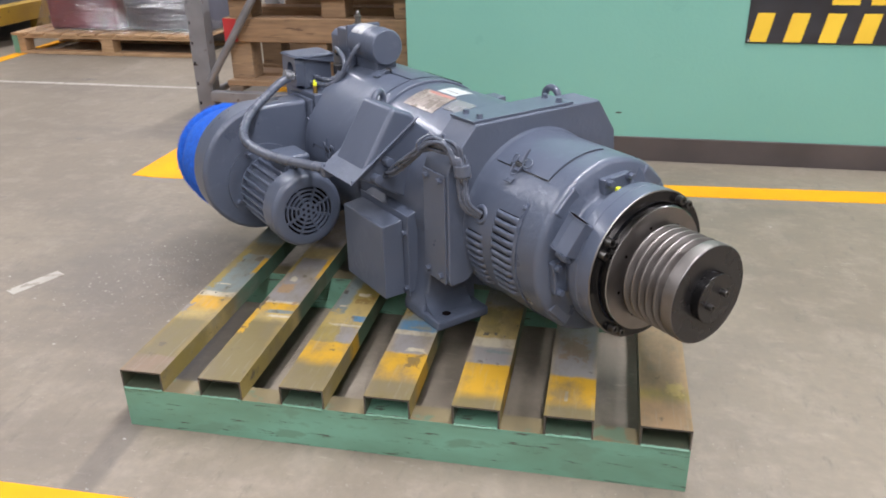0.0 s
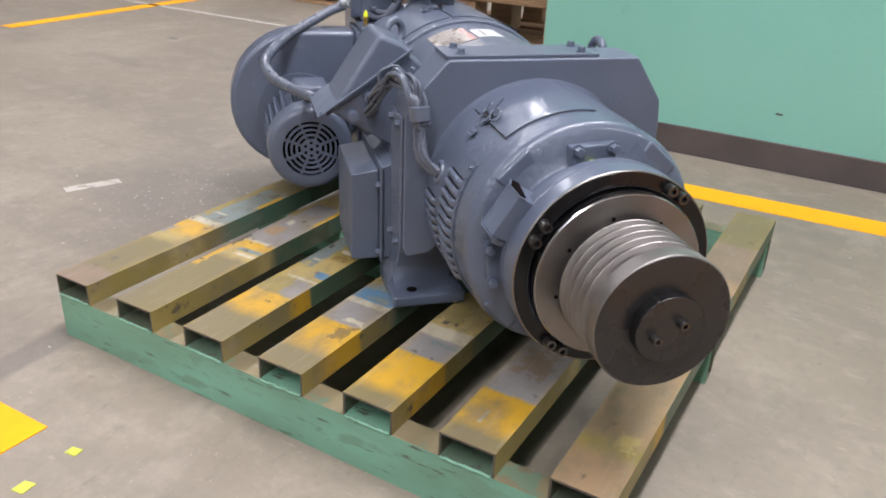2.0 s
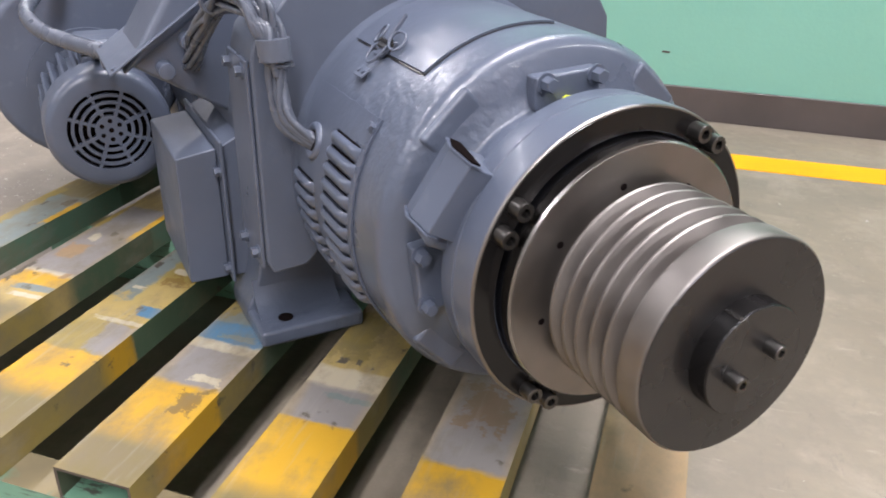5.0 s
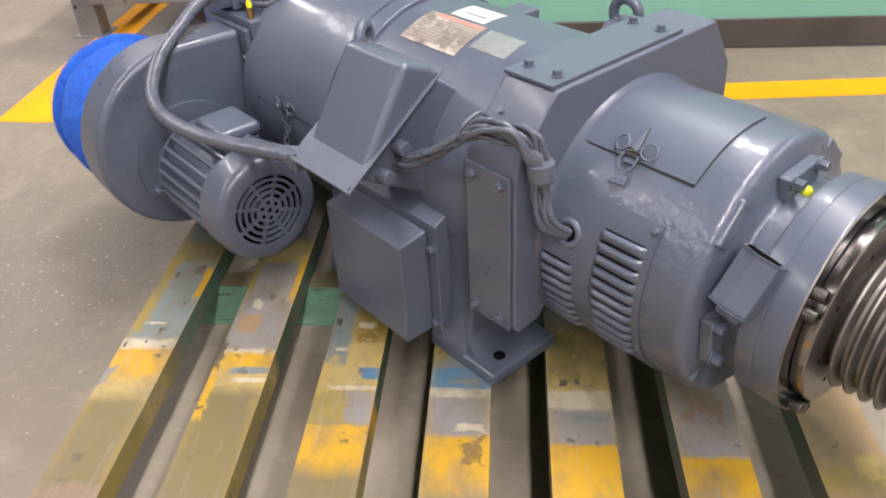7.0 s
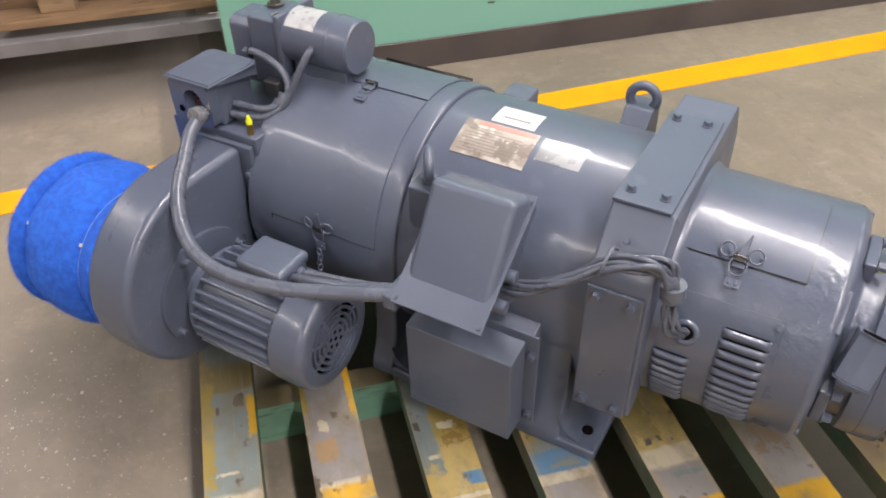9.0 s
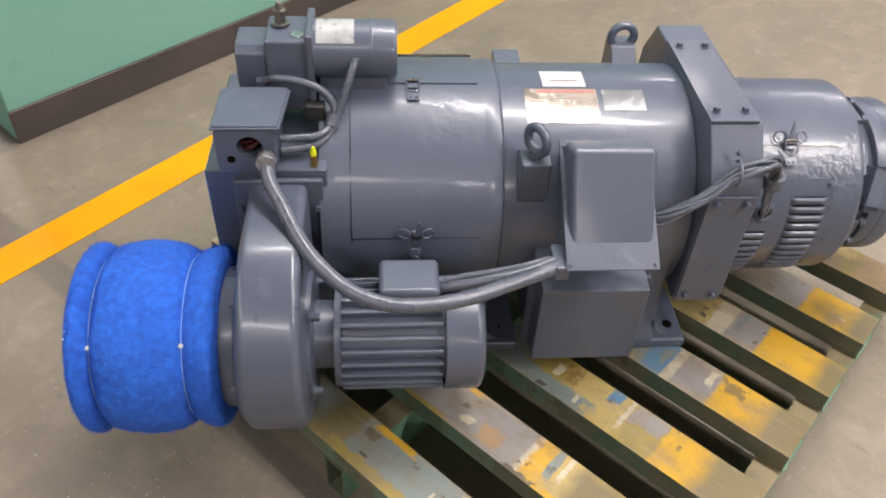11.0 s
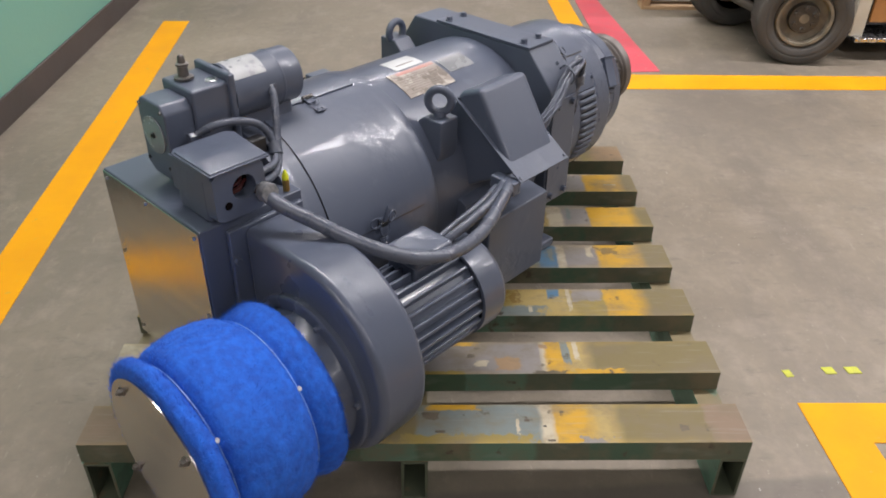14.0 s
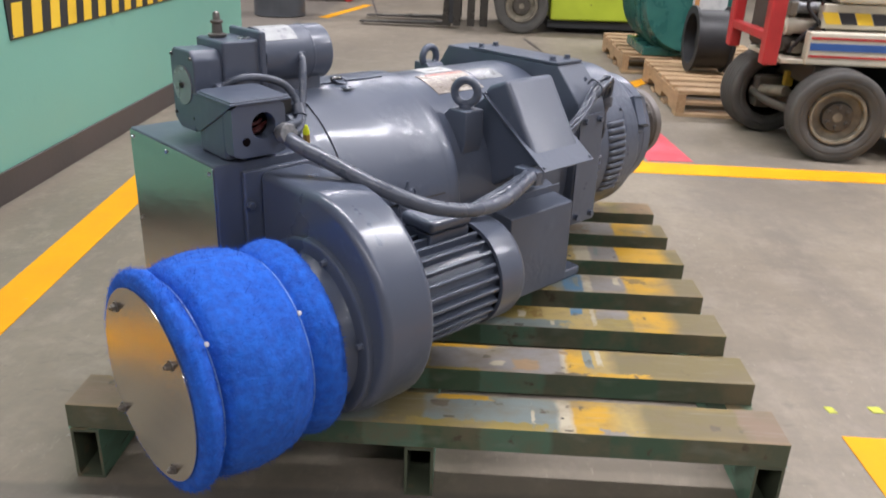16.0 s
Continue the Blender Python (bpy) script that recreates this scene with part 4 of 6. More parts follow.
# curved labels
part("nameplate", patch(-0.083, 0.05, 8.5, 28.5, 0.2237, 0, AZ, 10, 0.0012), LABEL_BROWN, motor, "scuffed brown metal nameplate with a red strip")
part("red_strip", patch(-0.06, 0.046, 8.9, 11.4, 0.2249, 0, AZ, 4, 0.0003), LABEL_RED, motor, "faded red printed strip")
for k in range(9):
    a = 13.2 + k * 1.6
    part("print_line", patch(-0.075 + 0.01 * (k % 2), (-0.01, 0.03, 0.012, 0.035, -0.02, 0.03, 0.02, 0.036, 0.0)[k], a, a + 0.4, 0.2249, 0, AZ, 2, 0.0002), PRINT, motor, "unreadable line of print")
part("paper_label", patch(-0.046, 0.034, -7, 6.7, 0.2237, 0, AZ, 8, 0.0006), LABEL_WHITE, motor, "white paper label on the barrel")
part("print_line", patch(-0.03, 0.02, 1.5, 2.5, 0.2243, 0, AZ, 2, 0.0002), PRINT, motor, "unreadable line of print")
part("paper_label", patch(0.06, 0.137, 9, 21.7, 0.2237, 0, AZ, 8, 0.0006), LABEL_SILVER, motor, "blank silver label on the barrel")

# bracket block between barrel and drive end
block = part("end_bracket", prism([(-0.165, 0.645), (0.19, 0.645), (0.245, 0.565), (0.25, 0.52), (0.25, 0.29), (0.19, 0.286), (0.165, 0.31), (-0.165, 0.31), (-0.19, 0.284), (-0.233, 0.280), (-0.2405, 0.298), (-0.2405, 0.548), (-0.233, 0.572)], 0.222, 0.316, "x", 0.004), GREY_CAST, motor)
plate = part("top_plate", box(0.221, 0.308, -0.168, 0.115, 0.6455, 0.651, 0.001), GREY, block)
HEX = finish(hexhead(0.0068, 0.0075), 30)
HEX_S = finish(hexhead(0.0045, 0.005), 30)
for bx, by in ((0.239, -0.138), (0.290, -0.138), (0.238, 0.088), (0.288, 0.088)):
    bolt(block, bx, by, 0.651, "+z", mesh=HEX)
bolt(block, 0.264, -0.215, 0.618, turn=(48, 0, 0), mesh=HEX_S)
part("cover_plate", box(0.224, 0.309, -0.2455, -0.2408, 0.286, 0.545, 0.0015), GREY, block)
for bx in (0.240, 0.293):
    for bz in (0.531, 0.304):
        bolt(block, bx, -0.2455, bz, "-y", mesh=HEX)

# drive end housing
drive = part("drive_end_housing", lathe([(0.31, 0), (0.31, 0.203), (0.318, 0.203), (0.328, 0.1965), (0.545, 0.1945), (0.554, 0.190), (0.559, 0.182), (0.563, 0.166), (0.567, 0.152), (0.571, 0.141), (0.577, 0.1375), (0.632, 0.1365), (0.632, 0)], 0, AZ, 120), GREY_ROUGH, motor)
part("inspection_door", patch(0.320, 0.500, -8, 37.4, 0.1955, 0, AZ, 28, 0.0026), GREY, motor)
part("seam_strip", patch(0.320, 0.500, 37.5, 38.2, 0.1958, 0, AZ, 3, 0.0006), BLACK_METAL, motor, "thin dark gap below the door")
part("seam_strip", patch(0.5, 0.5012, -8, 38, 0.1953, 0, AZ, 20, 0.0008), BLACK_METAL, motor, "thin dark gap beside the door")
louvre_cover = part("louvre_cover", patch(0.322, 0.494, 55, 150, 0.1955, 0, AZ, 40, 0.0022), GREY, motor)
bolt(louvre_cover, 0.487, -math.sin(radians(58)) * 0.1975, AZ + math.cos(radians(58)) * 0.1975, turn=(58, 0, 0), mesh=HEX_S, name="screw")


def louvre_mesh(w, d, h):
    """One pressed louvre: a hood closed at its foot and ends, open along its upper edge."""
    b = bmesh.new()
    nx, ny = 12, 8
    grid = []
    for i in range(nx + 1):
        fx = i / nx
        end = min(1.0, min(fx, 1 - fx) * 7)
        end = math.sin(end * math.pi / 2)
        row = []
        for j in range(ny + 1):
            fy = j / ny
            row.append(b.verts.new(((fx - 0.5) * w, d * (fy - 0.5), h * end * (math.sin(fy / 0.72 * math.pi / 2) ** 0.7 if fy < 0.72 else 1 - 0.55 * ((fy - 0.72) / 0.28) ** 2))))
        grid.append(row)
    for i in range(nx):
        for j in range(ny):
            b.faces.new((grid[i][j], grid[i + 1][j], grid[i + 1][j + 1], grid[i][j + 1]))
    low = [b.verts.new((v[-1].co.x, v[-1].co.y - 0.0012, max(0.0, v[-1].co.z - 0.0015))) for v in grid]
    for i in range(nx):
        b.faces.new((grid[i][-1], grid[i + 1][-1], low[i + 1], low[i]))
    return b


LOUVRE_A = finish(louvre_mesh(0.070, 0.0158, 0.0085), 60)
LOUVRE_B = finish(louvre_mesh(0.058, 0.0158, 0.0082), 60)
SLOT_A, SLOT_B = finish(box(-0.031, 0.031, 0.0068, 0.0092, 0, 0.0004)), finish(box(-0.025, 0.025, 0.0068, 0.0092, 0, 0.0004))
for k in range(11):
    a = 67.5 + 5.0 * k
    part("louvre", LOUVRE_A, GREY, louvre_cover, "", on_round(0.1977, a, 0.449))
    part("slot", SLOT_A, HOLE, louvre_cover, "", on_round(0.1975, a, 0.449))
for k in range(8):
    a = 88.5 + 5.0 * k
    part("louvre", LOUVRE_B, GREY, louvre_cover, "", on_round(0.1977, a, 0.353))
    part("slot", SLOT_B, HOLE, louvre_cover, "", on_round(0.1975, a, 0.353))
part("cable_grommet", ring_mesh(0.0165, 0.0055, 24, 10), GREY, motor, "", on_round(0.1965, 73.5, 0.366))
part("cable_opening", rod(0, 0.001, 0.015, 0, 0, 20, axis="Z"), HOLE, motor, "dark cable opening", on_round(0.1985, 73.5, 0.366))

# lugs, arch bracket and cover box round the drive end
for a in (44, 133, -41, -130):
    part("lug", box(-0.026, 0.018, -0.033, 0.033, -0.03, 0.0055, 0.005), GREY_ROUGH, motor, "", on_round(0.181, a, 0.545))
for a in (3, 98, -92):
    arch = part("arch_bracket", box(-0.009, 0.009, -0.037, 0.037, -0.028, 0.005, 0.003), GREY_ROUGH, motor, "", on_round(0.161, a, 0.573))
    for sy in (-0.027, 0.030):
        bolt(arch, 0.009, sy, -0.001, "+x", r=0.0075, h=0.011)
tab = part("terminal_cover", prism([(-0.025, -0.050), (-0.025, -0.007), (-0.003, 0.0), (0.024, -0.009), (0.024, -0.050)], -0.036, 0.036, "y", 0.0015), GREY, motor, "", on_round(0.185, 62, 0.603, spin=-10))
part("upper_lip", prism([(-0.026, -0.020), (-0.026, -0.0055), (-0.003, 0.0025), (0.026, -0.0085), (0.026, -0.020)], 0.0362, 0.0378, "y"), GREY, tab)
part("gap", prism([(-0.022, -0.020), (-0.022, -0.008), (-0.003, -0.001), (0.021, -0.010), (0.021, -0.020)], 0.0379, 0.0394, "y"), HOLE, tab, "dark gap behind the lip")
part("lower_lip", prism([(-0.026, -0.020), (-0.026, -0.0055), (-0.003, 0.0025), (0.026, -0.0085), (0.026, -0.020)], -0.0378, -0.0362, "y"), GREY, tab)
part("ear", box(-0.018, 0.016, -0.052, -0.038, -0.045, -0.020, 0.005), GREY, tab)
nip = part("grease_fitting", rod(-0.004, 0.010, 0.0045, 0, 0, 6, axis="Z"), BRASS, motor, "brass grease nipple with a lime cap", on_round(0.128, 5, 0.589))
part("cap", lathe([(0.008, 0), (0.008, 0.0070), (0.014, 0.0074), (0.0175, 0.0045), (0.0185, 0.0)], 0, 0, 14, axis="Z"), LIME_CAP, nip, "lime plastic cap")

# seal ring, hub and pulley
RY, RZ = 0.004, 0.406                    # the ring's centre
PY, PZ = 0.007, 0.402                    # the shaft's centre beyond it
part("seal_ring", lathe([(0.605, 0), (0.605, 0.1540), (0.607, 0.1565), (0.629, 0.1575), (0.6298, 0.1565), (0.6314, 0.1565), (0.6322, 0.1575), (0.661, 0.1580), (0.665, 0.156), (0.665, 0.133), (0.645, 0.131), (0.645, 0)], RY, RZ, 120), GREY, motor)
part("bare_edge", lathe([(0.6640, 0.1540), (0.6640, 0.1575), (0.6650, 0.1570), (0.6660, 0.1562), (0.6660, 0.1540)], RY, RZ, 120), MACHINED, motor, "thin bare turned edge of the seal ring")
part("ring_face", lathe([(0.6652, 0.1335), (0.6662, 0.134), (0.6665, 0.1547), (0.6652, 0.1555)], RY, RZ, 120), BLACK_OXIDE, motor, "bare blackened ring face")
part("hub", lathe([(0.640, 0), (0.640, 0.1315), (0.682, 0.1315), (0.6835, 0.1300), (0.6835, 0.0)], (PY + RY) / 2, (PZ + RZ) / 2, 120), HUB_STEEL, motor, "bright turned steel hub disc", angle=25)
part("hub_face", lathe([(0.6836, 0.1296), (0.6840, 0.1292), (0.6840, 0.070)], (PY + RY) / 2, (PZ + RZ) / 2, 120), MACHINED, motor, "satin turned face of the hub", angle=25)
SCREW = finish(capscrew(0.0088, 0.015), 30)
for by, bz in ((-0.112, 0.488), (-0.126, 0.466), (0.075, 0.533), (0.095, 0.521), (-0.088, 0.294), (-0.067, 0.282), (0.128, 0.345), (0.118, 0.322)):
    ry, rz = by - RY, bz - RZ
    k = 0.1445 / math.hypot(ry, rz)
    part("cap_screw", SCREW, BLACK_METAL, motor, "black socket head screw", pose(0.6665, RY + ry * k, RZ + rz * k, 0, 90, 0))
for k in range(8):
    a = radians(13 + 45 * k)
    part("tapped_hole", rod(0, 0.0008, 0.0034, 0, 0, 12, axis="Z"), HOLE, motor, "small dark tapped hole", pose(0.6837, PY - math.sin(a) * 0.100, PZ + math.cos(a) * 0.098, 0, 90, 0))
groove = [(0.679, 0), (0.679, 0.078), (0.687, 0.080), (0.692, 0.086), (0.696, 0.0935)]
x = 0.697
for k in range(5):
    groove += [(x, 0.0996), (x + 0.0020, 0.1006), (x + 0.0042, 0.0998), (x + 0.0098, 0.0890), (x + 0.0140, 0.0890)]
    x += 0.0186
groove += [(x, 0.0992), (x + 0.0018, 0.1006), (0.8135, 0.1006), (0.8155, 0.0990), (0.8155, 0)]
pulley = part("belt_pulley", lathe(groove, PY, PZ, 128), PULLEY_STEEL, motor, "turned steel pulley with five belt grooves", angle=25)
part("pulley_face", lathe([(0.8156, 0.0440), (0.8164, 0.0445), (0.8164, 0.0980), (0.8156, 0.0985)], PY, PZ, 96), DARK_STEEL, pulley, "blackened pulley face")
part("shaft_collar", lathe([(0.8162, 0.0500), (0.8330, 0.0500), (0.8340, 0.0490), (0.8340, 0)], PY, PZ, 72), BLACK_OXIDE, pulley, "proud black clamping disc on the shaft end", angle=30)
part("disc_face", lathe([(0.8341, 0.0488), (0.8345, 0.0486), (0.8345, 0)], PY, PZ, 72), DARK_STEEL, pulley, "blackened disc face")
part("key", box(0.8166, 0.8337, -0.002, 0.002, 0.0465, 0.0508, 0.0008), BLACK_METAL, pulley, "small worn key in the disc's rim", pose(0, PY, PZ, 28, 0, 0))
PB = finish(capscrew(0.0068, 0.013), 30)
for by, bz in ((0.020, 0.413), (-0.016, 0.394)):
    part("cap_screw", PB, BLACK_METAL, pulley, "black socket head screw", pose(0.8344, by, bz, 0, 90, 0))

# feet
def foot(x0, x1, side, hole_x, web=0.046):
    s = side
    bm = bmesh.new()
    prof = [(0.248, 0.1475), (0.248, 0.167), (0.2455, 0.176), (0.240, 0.187), (0.2335, 0.202), (0.228, 0.222), (0.2235, 0.248), (0.221, 0.285), (0.2195, 0.33), (0.219, 0.40), (0.212, 0.43), (0.19, 0.455), (0.10, 0.455), (0.09, 0.1475)]
    join(bm, prism([(s * p[0], p[1]) for p in prof], x0, x0 + web, "x", 0.005, 3))
    w0 = x0 + web - 0.003
    fil = [(w0, 0.168), (w0, 0.215), (w0 + 0.0035, 0.203), (w0 + 0.009, 0.191), (w0 + 0.018, 0.181), (w0 + 0.030, 0.1745), (w0 + 0.044, 0.170)]
    join(bm, prism(fil, s * 0.2375 if s < 0 else 0.12, -0.12 if s < 0 else 0.2375, "y"))
    join(bm, prism([(s * 0.2475, 0.1478), (s * 0.2475, 0.171), (s * 0.10, 0.173), (s * 0.10, 0.1478)], x0 + 0.004, x1, "x", 0.006, 3))
    f = part("foot", bm, GREY_ROUGH, motor)
    part("bolt_hole", rod(0, 0.0012, 0.0105, 0, 0, 20, axis="Z"), HOLE, f, "dark bolt hole", pose(hole_x, s * 0.205, 0.1720))
    return f


foot(0.122, 0.276, -1, 0.247, 0.084)
foot(0.122, 0.276, 1, 0.247, 0.084)
foot(-0.185, -0.075, -1, -0.115)
foot(-0.185, -0.075, 1, -0.115)

# lower junction box
lower = part("lower_box", prism([(-0.309, 0.195), (-0.309, 0.383), (-0.2535, 0.391), (-0.2535, 0.195)], -0.058, 0.139, "x", 0.003), GREY_CAST, motor)
part("flange", box(-0.070, 0.160, -0.2532, -0.2490, 0.195, 0.405, 0.0012), GREY_CAST, lower)
part("back", prism([(-0.2488, 0.200), (-0.2488, 0.398), (-0.205, 0.418), (-0.17, 0.418), (-0.14, 0.200)], -0.062, 0.150, "x", 0.003), GREY_CAST, lower)
for bz in (0.362, 0.215):
    bolt(lower, 0.150, -0.2532, bz, "-y", mesh=HEX)

# terminal box with hood
terminal = part("terminal_box", prism([(-0.345, 0.503), (-0.19, 0.612), (-0.12, 0.56), (-0.21, 0.42)], -0.028, 0.098, "x", 0.006), GREY, motor)
part("flange", prism([(-0.368, 0.4925), (-0.183, 0.6215), (-0.1845, 0.6245), (-0.3695, 0.4955)], -0.042, 0.114, "x", 0.0012), GREY_CAST, terminal)
part("hood", prism([(-0.354, 0.4875), (-0.179, 0.6095), (-0.199, 0.633), (-0.247, 0.652)], -0.034, 0.108, "x", 0.011, 4), GREY, terminal)
for sx in (-0.035, 0.107):
    part("screw", finish(hexhead(0.0036, 0.003, False), 30), GREY, terminal, "", pose(sx, -0.362, 0.5005, 35, 0, 0))
    part("screw", finish(hexhead(0.0036, 0.003, False), 30), GREY, terminal, "", pose(sx, -0.194, 0.6175, 35, 0, 0))
for cy, cz in ((-0.268, 0.560), (-0.300, 0.525)):
    part("cable_gland", rod(0.097, 0.122, 0.011, cy, cz - 0.03, 14), GREY, terminal)

# lifting eyes
for ex, ey, ez, er, yaw, tube in ((-0.078, -0.182, 0.622, 0.0235, 32, 0.0085), (0.153, 0.184, 0.621, 0.0240, -86, 0.0088)):
    eye_part = part("eyebolt", ring_mesh(er, tube, 32, 12), GREY, motor, "", pose(ex, ey, ez, 0, 0, yaw) @ pose(0, 0, 0, 90, 0, 90))
    part("collar", rod(-er - tube - 0.006, -er + 0.002, 0.0125, 0, 0, 20, axis="Z"), GREY, eye_part, "", pose(0, 0, 0, -90, 0, 0))
    s = -1 if ey < 0 else 1
    if s < 0:
        part("lifting_pad", prism([(ey - 0.028, 0.590), (ey + 0.02, 0.590), (ey + 0.06, 0.555), (ey - 0.01, 0.48), (ey - 0.028, 0.52)], ex - 0.026, ex + 0.026, "x", 0.004), GREY_CAST, motor)
    else:
        part("lifting_pad", prism([(ey + 0.028, 0.61), (ey - 0.02, 0.61), (ey - 0.06, 0.57), (ey + 0.01, 0.48), (ey + 0.028, 0.52)], ex - 0.026, ex + 0.026, "x", 0.004), GREY_CAST, motor)

# air box at the commutator end
plenum = part("air_box", box(-0.636, -0.435, -0.195, 0.118, 0.20, 0.570, 0.003), GREY, motor)
part("end_panel", box(-0.6385, -0.6362, -0.193, 0.116, 0.203, 0.567, 0.0006), SHEET, plenum, "bare brushed sheet metal end panel")
for py, pz in ((0.105, 0.555), (-0.03, 0.557), (-0.18, 0.555), (0.105, 0.40), (-0.18, 0.40), (0.105, 0.22), (-0.18, 0.22)):
    part("screw", finish(hexhead(0.0036, 0.003, False), 30), ZINC, plenum, "", pose(-0.6385, py, pz, 0, -90, 0))
part("duct_flange", box(-0.592, -0.442, -0.207, -0.1952, 0.22, 0.556, 0.003), GREY, plenum)
for bx in (-0.452, -0.585):
    for bz in (0.50, 0.36):
        bolt(plenum, bx, -0.207, bz, "-y", mesh=HEX)
nip2 = part("grease_fitting", rod(0.0, 0.022, 0.0065, 0, 0, 6, axis="Z"), BRASS, motor, "brass grease nipple with a lime cap", pose(-0.456, -0.181, 0.570))
part("cap", lathe([(0.022, 0), (0.022, 0.0060), (0.028, 0.0058), (0.038, 0.0025), (0.038, 0)], 0, 0, 14, axis="Z"), LIME_CAP, nip2, "lime plastic cap")

# blower
BY, BZ = -0.357, 0.337


SY, SZ = -0.350, 0.3595                  # the centre of the scroll, above the fan axis


def scroll_outline():
    """A scroll that widens from its cut-off at the foot over the front to the outlet at the top."""
    pts = [(-0.203, SZ + 0.193), (-0.30, SZ + 0.1955)]
    for k in range(0, 27):
        a = 4 + k * 10
        r = 0.197 - 0.0408 * k / 26
        pts.append((SY - math.sin(radians(a)) * r, SZ + math.cos(radians(a)) * r))
    return [p for p in pts if p[0] <= -0.203] + [(-0.203, 0.30)]


blower = part("blower_housing", prism(scroll_outline(), -0.564, -0.467, "x", 0.014, 5), GREY, motor)
part("inlet_ring", lathe([(-0.563, 0.146), (-0.572, 0.146), (-0.576, 0.141), (-0.576, 0.10), (-0.563, 0.10)], BY, BZ, 72), GREY, blower)
part("inlet_neck", lathe([(-0.575, 0.124), (-0.582, 0.121), (-0.628, 0.118), (-0.628, 0.0)], BY, BZ, 64), GREY, blower)
for a in (20, 80, 140, 200, 260, 320):
    part("stud", finish(hexhead(0.005, 0.007), 30), GREY, blower, "", pose(-0.576, BY - math.sin(radians(a)) * 0.134, BZ + math.cos(radians(a)) * 0.134, 0, -90, 0))

# filter drum wrapped in blue wool
DY, DZ = -0.347, 0.330                   # the drum hangs slightly low on its neck
PADPROF = [(-0.602, 0.112), (-0.603, 0.140), (-0.608, 0.151), (-0.618, 0.1555), (-0.632, 0.153), (-0.647, 0.146), (-0.657, 0.139), (-0.663, 0.147), (-0.680, 0.157), (-0.705, 0.1625), (-0.735, 0.1645), (-0.765, 0.161),
           (-0.783, 0.156), (-0.792, 0.149), (-0.797, 0.141), (-0.802, 0.149), (-0.811, 0.159), (-0.821, 0.161), (-0.829, 0.157), (-0.833, 0.147), (-0.834, 0.12)]


def pad_mesh():
    line = [Vector((p[0], p[1], 0)) for p in PADPROF]
    dense = []
    for p, q in zip(line, line[1:]):
        n = max(1, round((q - p).length / 0.0035))
        dense += [p.lerp(q, k / n) for k in range(n)]
    dense.append(line[-1])
    bm = lathe([(p.x, p.y) for p in dense], DY, DZ, 260)
    for v in bm.verts:
        d = Vector((0, v.co.y - DY, v.co.z - DZ)).normalized()
        w = noise.noise(v.co * 14) * 0.0032 + noise.noise(v.co * 50) * 0.0012 + noise.noise(v.co * 170) * 0.0009
        v.co += d * w + Vector((noise.noise(v.co * 160 + Vector((7, 3, 1))) * 0.0012, 0, 0))
    return bm


filt = part("air_filter", pad_mesh(), BLUE_PAD, motor, "fluffy bright blue filter wool round a drum", angle=80)


def fuzz(count):
    """Short loose fibres standing out of the wool."""
    r2 = random.Random(11)
    bm = bmesh.new()
    for _ in range(count):
        k = r2.randrange(len(PADPROF) - 1)
        t = r2.random()
        x = PADPROF[k][0] * (1 - t) + PADPROF[k + 1][0] * t
        r = PADPROF[k][1] * (1 - t) + PADPROF[k + 1][1] * t
        a = r2.uniform(0, 2 * math.pi)
        d = Vector((0, -math.sin(a), math.cos(a)))
        p = Vector((x, DY, DZ)) + d * (r - 0.002)
        side = Vector((r2.uniform(-1, 1), r2.uniform(-1, 1), r2.uniform(-1, 1))).normalized()
        tip = p + d * r2.uniform(0.004, 0.0085) + side * r2.uniform(0.001, 0.006)
        w = side.cross(d).normalized() * 0.00035
        bm.faces.new((bm.verts.new(p - w), bm.verts.new(p + w), bm.verts.new(tip)))
    me = bpy.data.meshes.new("mesh")
    bm.to_mesh(me)
    bm.free()
    return me


tagged(part("wool_fuzz", fuzz(26000), BLUE_PAD, filt), kind="stuff")
part("cap_plate", lathe([(-0.8335, 0), (-0.8335, 0.1395), (-0.8365, 0.1395), (-0.8368, 0)], DY, DZ, 96), SHEET, filt, "round bare sheet metal cap plate")
for ry, rz in ((0.081, 0.089), (-0.086, 0.071), (0.104, -0.089), (-0.058, -0.107)):
    b = part("nut", finish(hexhead(0.0058, 0.0055), 30), MACHINED, filt, "small steel nut", pose(-0.8368, DY + ry, DZ + rz, 0, -90, 0))
    part("stud", rod(0, 0.0095, 0.0030, 0, 0, 10, axis="Z"), MACHINED, b)
for x, r in ((-0.657, 0.1415), (-0.797, 0.1435)):
    part("band", lathe([(x - 0.0007, r - 0.004), (x - 0.0007, r - 0.0004), (x + 0.0007, r - 0.0004), (x + 0.0007, r - 0.004)], DY, DZ, 90), CLEAR_BAND, filt, "pale cord tied round the wool")
    for a in (48, 165, 285):
        part("band_clip", lathe([(0, 0), (0, 0.004), (0.003, 0.0035), (0.004, 0)], 0, 0, 12, axis="Z"), LABEL_WHITE, filt, "small white clip", on_round(r + 0.001, a, x, DY, DZ))

